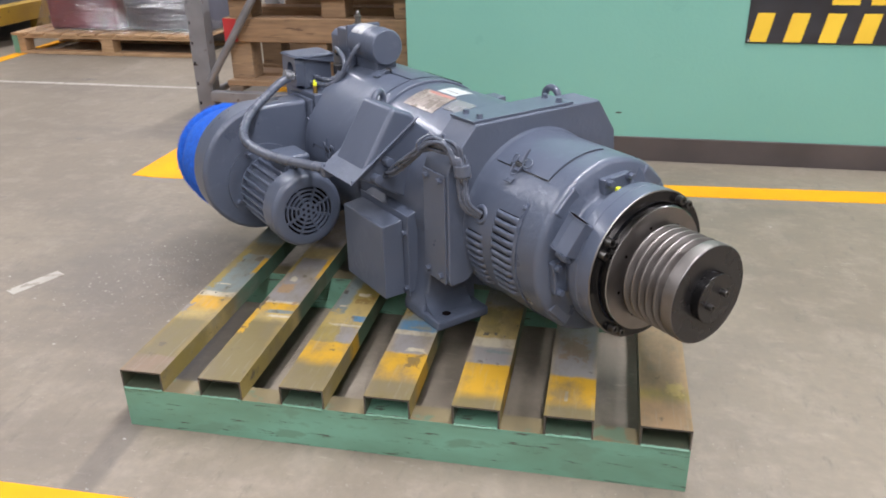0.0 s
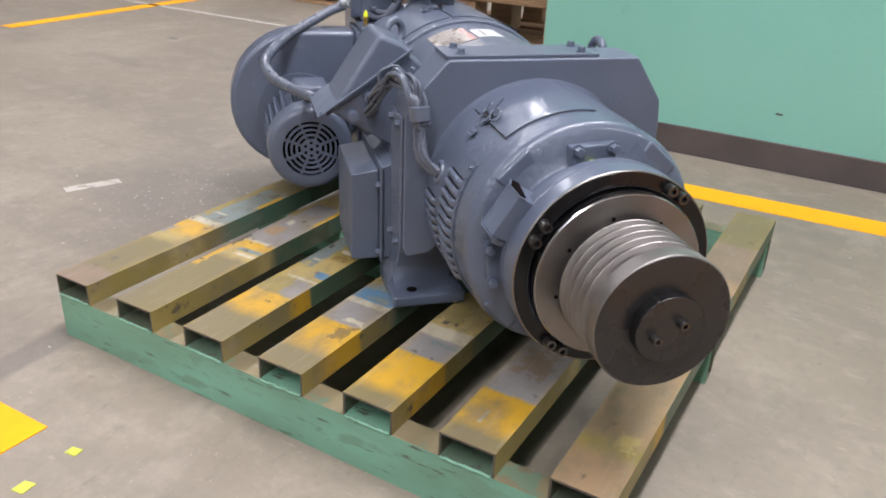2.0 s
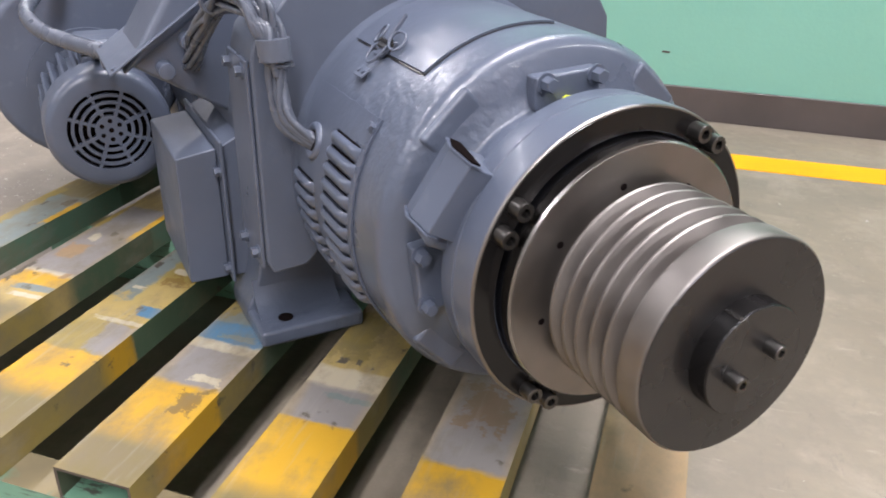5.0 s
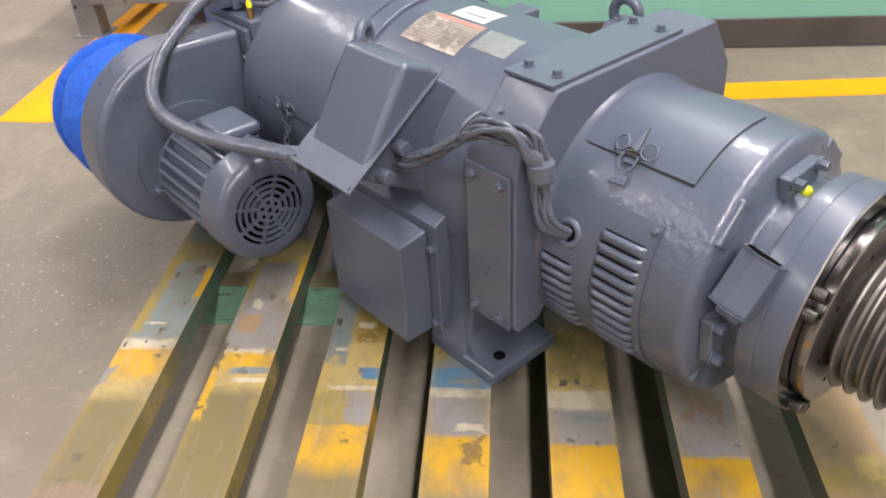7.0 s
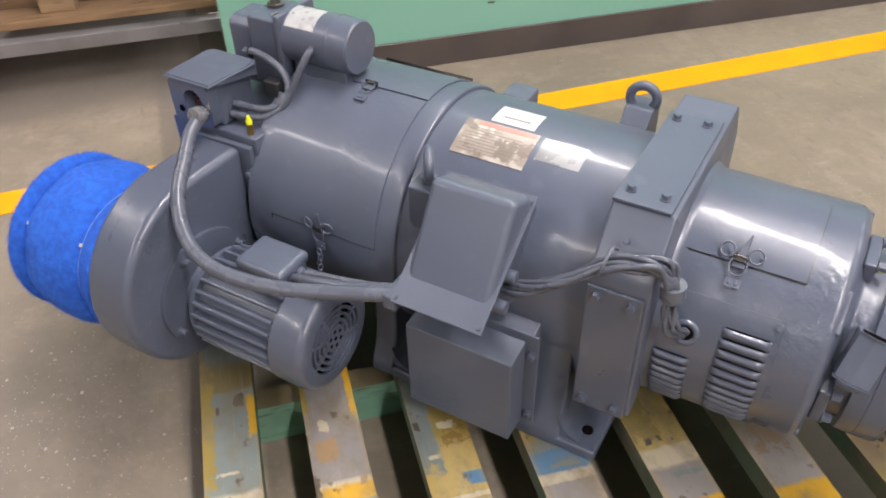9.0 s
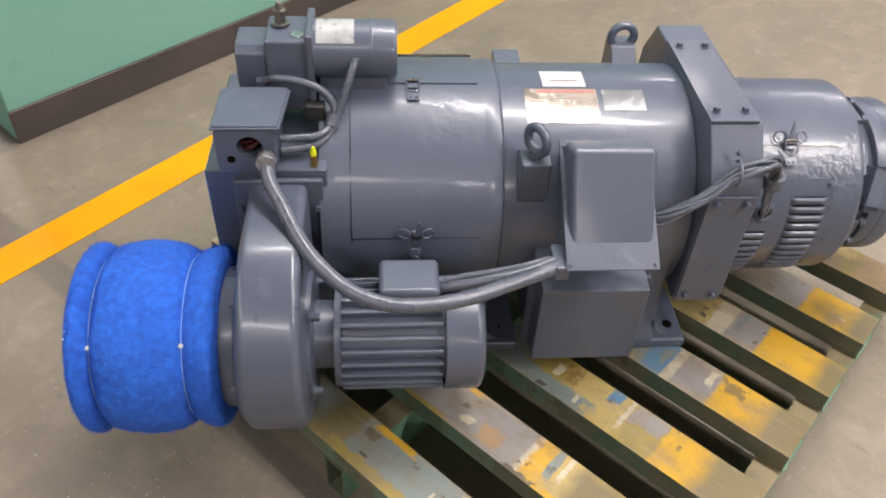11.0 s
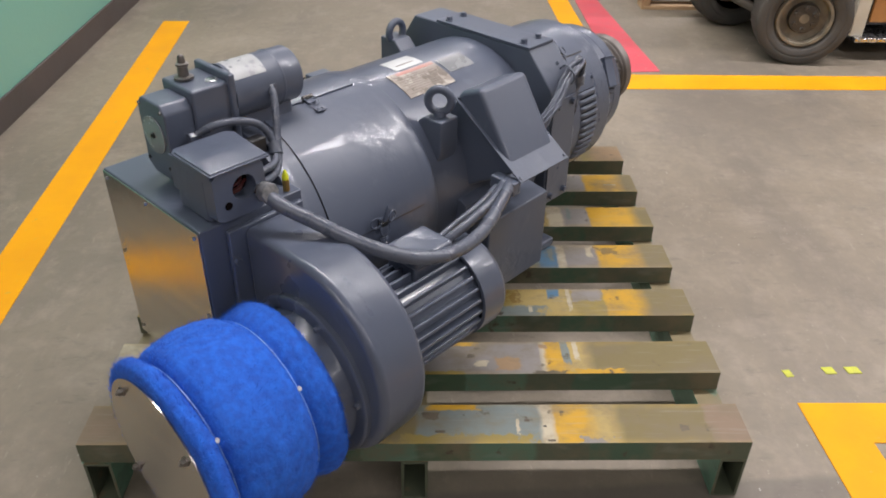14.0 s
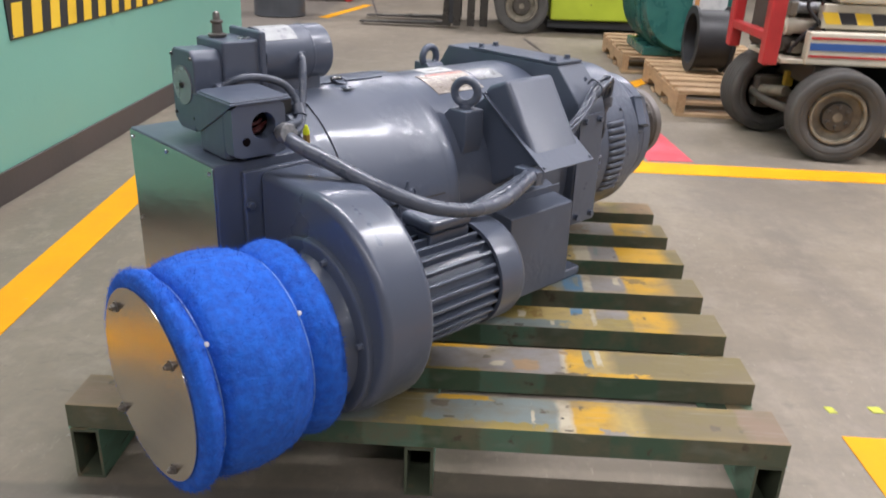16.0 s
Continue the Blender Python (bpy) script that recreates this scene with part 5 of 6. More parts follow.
# blower motor
bm_ = part("blower_motor", lathe([(-0.467, 0), (-0.467, 0.112), (-0.459, 0.112), (-0.457, 0.06), (-0.425, 0.058), (-0.423, 0.090), (-0.412, 0.092), (-0.410, 0.081), (-0.225, 0.081), (-0.225, 0)], BY, BZ, 64), GREY, motor)
for a in (25, 115, 205, 295):
    bolt(bm_, -0.459, BY - math.sin(radians(a)) * 0.098, BZ + math.cos(radians(a)) * 0.098, "+x", r=0.0065, h=0.012)
FIN = finish(prism([(-0.0046, 0.078), (0.0046, 0.078), (0.0031, 0.0968), (-0.0031, 0.0968)], -0.412, -0.243, "x", 0.0018, 3))
for k in range(26):
    part("cooling_fin", FIN, GREY_ROUGH, bm_, "", pose(0, BY, BZ, 6 + 360 / 26 * k, 0, 0))
cover = part("fan_cover", lathe([(-0.238, 0.092), (-0.238, 0.0995), (-0.186, 0.0995), (-0.176, 0.0955), (-0.1715, 0.086), (-0.1715, 0.0665), (-0.178, 0.0665)], BY, BZ, 72), GREY, bm_)
part("backing", rod(-0.19, -0.1845, 0.08, BY, BZ, 40), HOLE, cover, "dark inside of the fan cover")
for r0, r1 in ((0.0555, 0.0605), (0.0435, 0.0485), (0.0315, 0.0365), (0.0, 0.0245)):
    part("guard_ring", lathe([(-0.178, r0), (-0.1715, r0), (-0.1715, r1), (-0.178, r1)], BY, BZ, 48), GREY, cover)
SPOKE = finish(box(-0.178, -0.1718, -0.0028, 0.0028, 0.008, 0.068))
for k in range(8):
    part("guard_spoke", SPOKE, GREY, cover, "", pose(0, BY, BZ, 22.5 + 45 * k, 0, 0))
part("guard_hole", rod(-0.1714, -0.1712, 0.0042, BY, BZ, 16), HOLE, cover, "dark centre hole")
for k in range(6):
    a = radians(60 * k)
    part("guard_hole", rod(-0.1714, -0.1712, 0.0038, BY - math.sin(a) * 0.0155, BZ + math.cos(a) * 0.0155, 14), HOLE, cover, "small dark hole")
tb = part("wiring_box", box(-0.344, -0.253, -0.379, -0.309, 0.415, 0.4415, 0.004), GREY, bm_)
part("lid", box(-0.349, -0.248, -0.385, -0.303, 0.4420, 0.4665, 0.010, seg=4), GREY_ROUGH, tb)

# tacho gear, generator and its junction box
gear = part("tacho_gear", prism([(-0.055, 0.615), (-0.055, 0.708), (-0.042, 0.722), (0.018, 0.722), (0.032, 0.708), (0.032, 0.600), (0.012, 0.585), (-0.04, 0.585)], -0.588, -0.535, "x", 0.004), GREY, motor)
part("disc", rod(-0.5905, -0.588, 0.033, -0.012, 0.662, 40), LABEL_SILVER, gear, "round bare metal disc")
part("disc_screw", finish(capscrew(0.005, 0.004), 30), BLACK_METAL, gear, "", pose(-0.5905, -0.012, 0.662, 0, -90, 0))
for gy, gz in ((-0.045, 0.71), (0.022, 0.71), (-0.045, 0.61), (0.022, 0.61)):
    part("screw", finish(hexhead(0.0032, 0.003, False), 30), BLACK_METAL, gear, "", pose(-0.588, gy, gz, 0, -90, 0))
part("gear_case", box(-0.536, -0.462, -0.060, 0.036, 0.600, 0.735, 0.005), GREY, gear)
part("case_rim", box(-0.468, -0.455, -0.066, 0.042, 0.615, 0.748, 0.004), GREY, gear)
part("inspection_disc", rod(0.735, 0.737, 0.011, -0.482, -0.035, 20, axis="Z"), ZINC, gear, "small round metal plug")
part("breather", lathe([(0.735, 0), (0.735, 0.012), (0.7375, 0.0165), (0.7405, 0.0165), (0.742, 0.0095), (0.758, 0.0085), (0.7595, 0.011), (0.763, 0.011), (0.7645, 0.0068), (0.775, 0.0060), (0.778, 0.003), (0.778, 0)], -0.512, 0.0, 20, axis="Z"), MACHINED, gear, "small bare metal breather stack")
gen = part("tacho_generator", lathe([(-0.456, 0), (-0.456, 0.050), (-0.360, 0.050), (-0.358, 0.0515), (-0.355, 0.0515), (-0.353, 0.050), (-0.318, 0.050), (-0.313, 0.046), (-0.313, 0)], -0.017, 0.700, 64), GREY, motor)
part("silver_label", patch(-0.450, -0.386, -14, 52, 0.0501, -0.017, 0.700, 16, 0.0005), LABEL_SCUFFED, gen, "scuffed silver label")
part("support", box(-0.45, -0.33, -0.045, 0.02, 0.60, 0.665, 0.004), GREY, gen)


def holed_plate(x0, x1, z0, z1, y0, y1, hx, hz, hr, seg=32):
    """A plate facing -y with a round hole through it."""
    bm = bmesh.new()
    rows = []
    for y in (y0, y1):
        ring, edge = [], []
        for k in range(seg):
            t = 2 * math.pi * (k + 0.5) / seg
            c, s = math.cos(t), math.sin(t)
            ring.append(bm.verts.new((hx + hr * c, y, hz + hr * s)))
            reach = min(((x1 - hx) if c > 0 else (x0 - hx)) / c, ((z1 - hz) if s > 0 else (z0 - hz)) / s)
            px, pz = hx + reach * c, hz + reach * s
            cut = 0.007
            ox = min(px - x0, x1 - px)
            oz = min(pz - z0, z1 - pz)
            if ox + oz < cut:
                k2 = (cut - ox - oz) / 2
                px += k2 if px - x0 < x1 - px else -k2
                pz += k2 if pz - z0 < z1 - pz else -k2
            edge.append(bm.verts.new((px, y, pz)))
        rows.append((ring, edge))
    (r0, e0), (r1, e1) = rows
    for k in range(seg):
        n = (k + 1) % seg
        bm.faces.new((r0[k], r0[n], e0[n], e0[k]))
        bm.faces.new((r1[k], e1[k], e1[n], r1[n]))
        bm.faces.new((r0[k], r1[k], r1[n], r0[n]))
        bm.faces.new((e0[k], e0[n], e1[n], e1[k]))
    return bm


jbox = part("junction_box", box(-0.608, -0.515, -0.184, -0.096, 0.5705, 0.662, 0.006, seg=3), GREY, motor)
part("front_plate", holed_plate(-0.609, -0.514, 0.579, 0.6635, -0.2105, -0.1838, -0.554, 0.627, 0.0215), GREY, jbox)
lid = part("lid", prism([(-0.613, -0.2145), (-0.503, -0.2145), (-0.500, -0.170), (-0.493, -0.102), (-0.503, -0.090), (-0.601, -0.090), (-0.611, -0.102)], 0.6638, 0.6672, "z", 0.0012), GREY, jbox)
part("crown", prism([(-0.610, -0.211), (-0.506, -0.211), (-0.503, -0.165), (-0.497, -0.106), (-0.507, -0.094), (-0.599, -0.094), (-0.608, -0.106)], 0.6660, 0.6700, "z", 0.0035, 3), GREY, lid)
part("lid_gusset", prism([(-0.196, 0.6637), (-0.094, 0.6637), (-0.094, 0.640)], -0.5150, -0.5005, "x"), GREY, lid)
part("lid_skirt", prism([(-0.213, 0.6636), (-0.092, 0.6636), (-0.092, 0.606), (-0.104, 0.603)], -0.6112, -0.6088, "x"), GREY, lid)


def face_disc(parent, name, x, y, z, r, mat, label, thick=0.0012):
    part(name, rod(0, thick, r, 0, 0, 28, axis="Z"), mat, parent, label, pose(x, y, z, 90, 0, 0))


face_disc(jbox, "knockout", -0.554, -0.1842, 0.627, 0.024, HOLE, "dark inside of the open knockout", 0.0006)
for wz, wx in ((0.622, 0.004), (0.630, -0.004), (0.617, -0.002)):
    part("inner_wire", hose([(-0.568 + wx, -0.190, wz - 0.006), (-0.555, -0.196, wz), (-0.542 + wx, -0.190, wz + 0.005)], 0.0024, 8, 5), WIRE_RED, jbox, "dark red wire inside the box")
face_disc(jbox, "knockout", -0.586, -0.2106, 0.605, 0.0068, HOLE, "small open knockout")
fit_ = part("hose_fitting", rod(0, 0.012, 0.0125, 0, 0, 6, axis="Z"), ZINC, motor, "hexagonal conduit fitting", pose(-0.527, -0.212, 0.612, 80, 0, 0))
part("nut", rod(0.010, 0.030, 0.0165, 0, 0, 8, axis="Z"), WORN_ZINC, fit_, "scuffed light metal nut")
part("conduit", hose([(-0.527, -0.226, 0.610), (-0.520, -0.262, 0.598), (-0.498, -0.303, 0.581), (-0.457, -0.374, 0.550), (-0.400, -0.424, 0.521), (-0.340, -0.444, 0.505), (-0.278, -0.440, 0.495), (-0.206, -0.420, 0.489), (-0.118, -0.380, 0.486), (-0.045, -0.345, 0.486)], 0.0118, 16, 10, ribs=0.0007), HOSE, motor, "grey flexible conduit hose")
part("conduit", hose([(-0.250, -0.352, 0.440), (-0.225, -0.356, 0.450), (-0.18, -0.362, 0.466), (-0.11, -0.356, 0.480), (-0.045, -0.333, 0.489)], 0.0088, 14, 10, ribs=0.0005), HOSE, motor, "thin grey flexible conduit")
part("conduit", hose([(-0.252, -0.335, 0.438), (-0.2, -0.333, 0.450), (-0.12, -0.334, 0.468), (-0.04, -0.318, 0.480)], 0.0062, 12, 10, ribs=0.0004), HOSE, motor, "thin grey flexible conduit")
for gy in (-0.352, -0.335):
    part("cable_gland", rod(-0.256, -0.240, 0.0105, gy, 0.440, 12), GREY, tb)
part("conduit_clamp", box(-0.06, -0.035, -0.365, -0.305, 0.468, 0.497, 0.004), GREY, motor)
part("tacho_cable", hose([(-0.545, -0.058, 0.659), (-0.515, -0.078, 0.676), (-0.475, -0.086, 0.674), (-0.440, -0.092, 0.660), (-0.423, -0.100, 0.635), (-0.426, -0.116, 0.612), (-0.452, -0.142, 0.603), (-0.512, -0.153, 0.605)], 0.0066, 12, 8, ribs=0.0004), HOSE, motor, "grey flexible cable loop")
part("tacho_cable", hose([(-0.384, -0.058, 0.706), (-0.390, -0.076, 0.692), (-0.402, -0.094, 0.660), (-0.414, -0.108, 0.628), (-0.428, -0.126, 0.602), (-0.456, -0.150, 0.589), (-0.512, -0.166, 0.590)], 0.0066, 12, 8, ribs=0.0004), HOSE, motor, "grey flexible cable loop")
part("cable_nut", rod(-0.391, -0.377, 0.0095, -0.0595, 0.7035, 6), GREY, gen)
part("cable_nut", rod(-0.555, -0.538, 0.0095, -0.060, 0.659, 6), GREY, gear)
part("connector", box(-0.472, -0.438, -0.112, -0.090, 0.612, 0.642, 0.003), BLACK_PLASTIC, motor, "small dark cable connector")
part("tape_wrap", hose([(-0.4245, -0.108, 0.626), (-0.4250, -0.114, 0.616), (-0.4280, -0.120, 0.608)], 0.0125, 12, 4), HOSE, motor, "painted-over tape round the cables")

# loose wiring over the bracket
PATHW = [(0.100, -0.262, 0.500), (0.145, -0.266, 0.522), (0.20, -0.264, 0.562), (0.250, -0.250, 0.600), (0.297, -0.240, 0.612), (0.330, -0.224, 0.602), (0.338, -0.214, 0.567), (0.341, -0.216, 0.525), (0.352, -0.211, 0.485), (0.366, -0.186, 0.462)]
rng = random.Random(4)
SPREAD = (0.011, 0.013, 0.013, 0.011, 0.014, 0.013, 0.011, 0.010, 0.009, 0.007)
for k in range(9):
    ph = 2 * math.pi * k / 9
    pts = []
    for j, p in enumerate(PATHW):
        sp = SPREAD[j] * (0.45 if k % 3 == 0 else 1.0)
        pts.append((p[0] + sp * 0.45 * math.sin(ph + j) + rng.uniform(-0.003, 0.003), p[1] + sp * 0.8 * math.cos(ph + 0.9 * j) - 0.003, p[2] + sp * math.sin(ph + 0.9 * j) + rng.uniform(-0.003, 0.003)))
    part("lead_wire", hose(pts, 0.0040, 9, 8), HOSE, motor, "painted-over lead wire")
for k in range(6):
    o = 0.0046 * k - 0.0115
    w = lambda: rng.uniform(-0.0025, 0.0025)
    part("lead_wire", hose([(0.226 + w(), -0.264 + w(), 0.578 + 0.3 * o), (0.256 + w(), -0.258 + 0.5 * o, 0.603 + 0.4 * o + w()), (0.290 + w(), -0.250 + o, 0.613 - 0.5 * o), (0.320 + w(), -0.242 + 0.6 * o, 0.606 - 0.9 * o + w()), (0.337 + 0.3 * o, -0.232 + 0.6 * o, 0.585 + w()), (0.340 + 0.8 * o, -0.226, 0.560 + w()), (0.341 + 0.6 * o, -0.221, 0.538 + w())], 0.0040, 9, 8), HOSE, motor, "folded painted-over lead wire")
part("tape_wrap", hose([(0.3395, -0.2205, 0.574), (0.3405, -0.2200, 0.562), (0.3415, -0.2195, 0.551)], 0.0185, 14, 4), HOSE, motor, "painted-over tape round the wires")
part("cable_tie", hose([(0.250, -0.236, 0.588), (0.248, -0.268, 0.590), (0.250, -0.272, 0.612), (0.254, -0.246, 0.624), (0.256, -0.230, 0.612)], 0.0026, 8, 6), HOSE, motor)
part("cable_tie", hose([(0.330, -0.224, 0.548), (0.336, -0.231, 0.550), (0.347, -0.228, 0.548), (0.352, -0.214, 0.546), (0.346, -0.202, 0.546)], 0.0026, 8, 6), HOSE, motor)
part("door_edge", patch(-0.36, -0.165, -34, -33.2, 0.2325, 0, AZ, 3, 0.006), BLACK_METAL, motor, "dark lifted edge of the door sheet")
part("rear_pad", box(-0.112, -0.057, 0.150, 0.205, 0.50, 0.580, 0.004), GREY_ROUGH, motor)

# ---------------------------------------------------------------- things round the bay


def wood_pallet(m, label, w=1.2, d=1.0, mat=None, boards=8, h=0.14):
    """A timber pallet: deck boards across three stringers, bottom boards below; the boards run along y."""
    mat = mat or WOOD
    p = thing("wooden_pallet", m, label, "pallet", "wooden pallets")
    step = (w - 0.1) / (boards - 1)
    board = finish(box(0, 0.1, 0, d, h - 0.02, h, 0.002))
    for k in range(boards):
        part("deck_board", board, WOOD_Y, p, "", pose(step * k, 0, 0.001 * (k % 3), 0, 0, 0.25 * (k % 3 - 1)))
    string = bmesh.new()
    notched = [(0, 0.018), (0.2, 0.018), (0.23, 0.055), (0.42, 0.055), (0.45, 0.018), (w - 0.45, 0.018), (w - 0.42, 0.055), (w - 0.23, 0.055), (w - 0.2, 0.018), (w, 0.018), (w, h - 0.0205), (0, h - 0.0205)]
    join(string, prism(notched, 0, 0.045, "y", 0.001))
    stringer = finish(string)
    for k in range(3):
        part("stringer", stringer, mat, p, "", pose(0, (d - 0.045) * k / 2, 0))
    low = finish(box(0, 0.1, 0, d, 0, 0.0178, 0.002))
    for k in range(4):
        part("bottom_board", low, WOOD_Y, p, "", pose((w - 0.1) * k / 3, 0, 0))
    return p


# hazard sign on the green wall
sign = thing("hazard_sign", pose(1.54, WALL_Y, 0.51), "black and yellow hazard sign with striped edge on the green wall", "sign")
part("board", box(0, 1.56, -0.006, -0.0005, 0, 0.46, 0.001), SIGN_BLACK, sign)
for k in range(12):
    x0 = 0.012 + 0.13 * k
    part("stripe", prism([(x0, 0.006), (x0 + 0.066, 0.006), (x0 + 0.088, 0.118), (x0 + 0.022, 0.118)], -0.0072, -0.0061, "y"), SIGN_YELLOW, sign)
for x0, x1 in ((0.30, 0.40), (0.44, 0.50), (0.54, 0.66), (0.72, 0.80), (0.86, 0.98), (1.04, 1.10), (1.16, 1.26)):
    part("lettering_bar", box(x0, x1, -0.0072, -0.0061, 0.150, 0.30), SIGN_YELLOW, sign, "unreadable yellow lettering")
for sx, sz in ((0.012, 0.012), (1.548, 0.012)):
    part("rivet", rod(0, 0.003, 0.006, 0, 0, 12, axis="Z"), ZINC, sign, "", pose(sx, -0.006, sz, 90, 0, 0))
solid("wall_chip", prism([(1.05, 0.205), (1.075, 0.203), (1.078, 0.209), (1.055, 0.211)], WALL_Y - 0.0012, WALL_Y - 0.0002, "y"), BASE, "small dark chip in the green paint", "paint chip", kind="structure")

# pallet rack with stacked skids
rack = thing("storage_rack", pose(-0.995, 2.40, 0), "grey perforated steel rack upright with diagonal braces", "rack")
for py in (0.0, 0.95):
    post = part("upright", prism([(-0.045, py - 0.04), (0.045, py - 0.04), (0.045, py + 0.035), (0.03, py + 0.035), (0.03, py - 0.025), (-0.03, py - 0.025), (-0.03, py + 0.035), (-0.045, py + 0.035)], 0.004, 2.6, "z"), RACK_STEEL, rack)
    slot = finish(box(-0.0045, 0.0045, -0.0012, 0.0, -0.008, 0.008, 0.0005))
    for k in range(22):
        for sx in (-0.033,):
            part("slot", slot, HOLE, post, "", pose(sx, py - 0.0402, 0.12 + 0.1 * k))
    part("base_plate", box(-0.07, 0.07, py - 0.06, py + 0.06, 0, 0.006, 0.001), RACK_STEEL, rack)
part("brace", hose([(0.045, -0.058, 0.235), (0.50, -0.058, 0.895)], 0.019, 8, 2), RACK_STEEL, rack)
part("strut", hose([(0, 0.03, 0.155), (0, 0.92, 0.155)], 0.019, 8, 2), RACK_STEEL, rack)

part("rack_beam", box(-0.948, 0.128, 2.325, 2.375, 0.137, 0.187, 0.004), RACK_STEEL, rack, "scuffed grey steel rack beam", pose(0.995, -2.40, 0))
part("rack_beam", box(-0.948, 0.128, 3.30, 3.35, 0.137, 0.187, 0.004), RACK_STEEL, rack, "scuffed grey steel rack beam", pose(0.995, -2.40, 0))

# Dark block in the edge steel's colour, standing in for the shaded wall end.
part("dark_end_block", box(0.035, 0.124, 2.40, 2.47, 0.0005, 0.1365, 0.004), RIM_EDGE, rack, "dark block for the shaded wall end", pose(0.995, -2.40, 0))
skid = thing("timber_skid", pose(0, 0, 0), "heavy brown timber skid lying on grey rack beams", "skid")
for bx, by in ((-0.86, 2.36), (-0.36, 2.62), (0.05, 2.38)):
    part("bearer", box(bx, bx + 0.075, by, 3.33, 0.1872, 0.212, 0.003), WOOD_DARK, skid)
for k in range(5):
    part("bottom_board", box(-0.87, 0.125, 2.37 + 0.20 * k, 2.50 + 0.20 * k, 0.2122, 0.238, 0.003), WOOD_SKID, skid)
for bx in (-0.86, -0.46, 0.0):
    for by in (2.42, 2.80, 3.18):
        part("block", box(bx, bx + 0.115, by, by + 0.12, 0.2382, 0.4225, 0.004), WOOD_OLD, skid)
for by in (2.40, 2.80, 3.20):
    part("beam", box(-0.87, 0.128, by, by + 0.11, 0.4228, 0.540, 0.006), WOOD_SKID, skid)
part("red_end", box(-0.868, -0.80, 2.3965, 2.3995, 0.426, 0.537), BOOM_RED, skid, "red painted beam end")
crate = thing("wooden_pallet", pose(0, 0, 0), "brown timber pallet with blocks on a heavy skid", "pallet", "wooden pallets")
for bx in (-0.84, -0.36, 0.0):
    for by in (2.42, 3.16):
        part("block", box(bx, bx + 0.12, by, by + 0.13, 0.5402, 0.628, 0.004), WOOD_SKID, crate)
for k in range(5):
    part("deck_board", box(-0.90, 0.126, 2.40 + 0.19 * k, 2.55 + 0.19 * k, 0.6282, 0.652, 0.003), WOOD_SKID, crate)
bag = lathe([(0.0, 0.0), (0.0, 0.16), (0.05, 0.20), (0.16, 0.20), (0.28, 0.15), (0.32, 0.0)], 0, 0, 40, axis="Z")
for v in bag.verts:
    v.co += v.normal * 0.0 + Vector((noise.noise(v.co * 9), noise.noise(v.co * 9 + Vector((5, 1, 2))), noise.noise(v.co * 9 + Vector((1, 8, 3))))) * 0.03
    v.co.z = max(v.co.z, 0.0)
solid("wrapped_bundle", bag, WRAP, "crumpled clear plastic wrapped bundle on the skids", "bundle", m=pose(-0.12, 2.66, 0.6525))

# wrapped load on a pallet farther back
load = thing("wooden_pallet", pose(-3.48, 4.07, 0, 0, 0, -1.5), "pale block pallet under a wrapped load, green paint at one corner", "pallet", "wooden pallets")
for ly in (0.0, 0.5, 1.0):
    part("bottom_board", box(0, 1.62, ly, ly + 0.1, 0.0005, 0.022, 0.003), WOOD, load)
    for lx in (0.0, 0.76, 1.52):
        part("block", box(lx, lx + 0.1, ly + 0.002, ly + 0.098, 0.0222, 0.118, 0.003), WOOD, load)
    part("top_rail", box(0, 1.62, ly, ly + 0.1, 0.1182, 0.140, 0.003), WOOD, load)
for k in range(11):
    part("deck_board", box(0.15 * k, 0.15 * k + 0.12, -0.01, 1.11, 0.1402, 0.158, 0.003), WOOD, load, "", pose(0, 0, 0.0008 * (k % 3)))
part("green_mark", box(-0.003, 0.045, -0.0035, 0.0, 0.003, 0.137), PALLET_GREEN, load, "green painted corner")


def wrapped_box(m, sx, sy, sz, mat, label):
    bm = box(0, sx, 0, sy, 0, sz, 0.03, seg=3)
    bmesh.ops.subdivide_edges(bm, edges=bm.edges, cuts=3, use_grid_fill=True)
    for v in bm.verts:
        if v.co.z > 0.01:
            v.co += Vector((noise.noise(v.co * 6), noise.noise(v.co * 6 + Vector((9, 2, 4))), 0)) * 0.025
    return solid("wrapped_carton", bm, mat, label, "carton", "wrapped cartons", m=m)


wrapped_box(pose(-3.25, 4.22, 0.163, 0, 0, -3), 0.62, 0.8, 0.75, MAROON, "maroon carton under shiny stretch wrap on a pallet")
wrapped_box(pose(-2.58, 4.20, 0.163, 0, 0, -3), 0.70, 0.8, 0.70, SLATE, "dark slate carton under shiny stretch wrap on a pallet")


def wrap_sheet(x0, x1, y0, y1, z0, z1):
    """Loose clear film round the load, flared and wavy at its foot."""
    bm = bmesh.new()
    rows = []
    for k in range(15):
        f = k / 14
        z = z0 + (z1 - z0) * f
        out = 0.10 * (1 - f) ** 3
        ring = []
        for (ax, ay), (bx, by) in zip(((x0, y0), (x1, y0), (x1, y1), (x0, y1)), ((x1, y0), (x1, y1), (x0, y1), (x0, y0))):
            for s in range(16):
                t = s / 16
                px, py = ax + (bx - ax) * t, ay + (by - ay) * t
                n = noise.noise(Vector((px * 4 + z * 3, py * 4, z * 2))) * 0.05
                px += (out + n) * (1 if px > (x0 + x1) / 2 else -1) * abs(px - (x0 + x1) / 2) / (x1 - x0) * 2
                py += (out + n) * (1 if py > (y0 + y1) / 2 else -1) * abs(py - (y0 + y1) / 2) / (y1 - y0) * 2
                ring.append(bm.verts.new((px, py, z)))
        rows.append(ring)
    for p, q in zip(rows, rows[1:]):
        for k in range(64):
            n = (k + 1) % 64
            bm.faces.new((p[k], p[n], q[n], q[k]))
    return bm


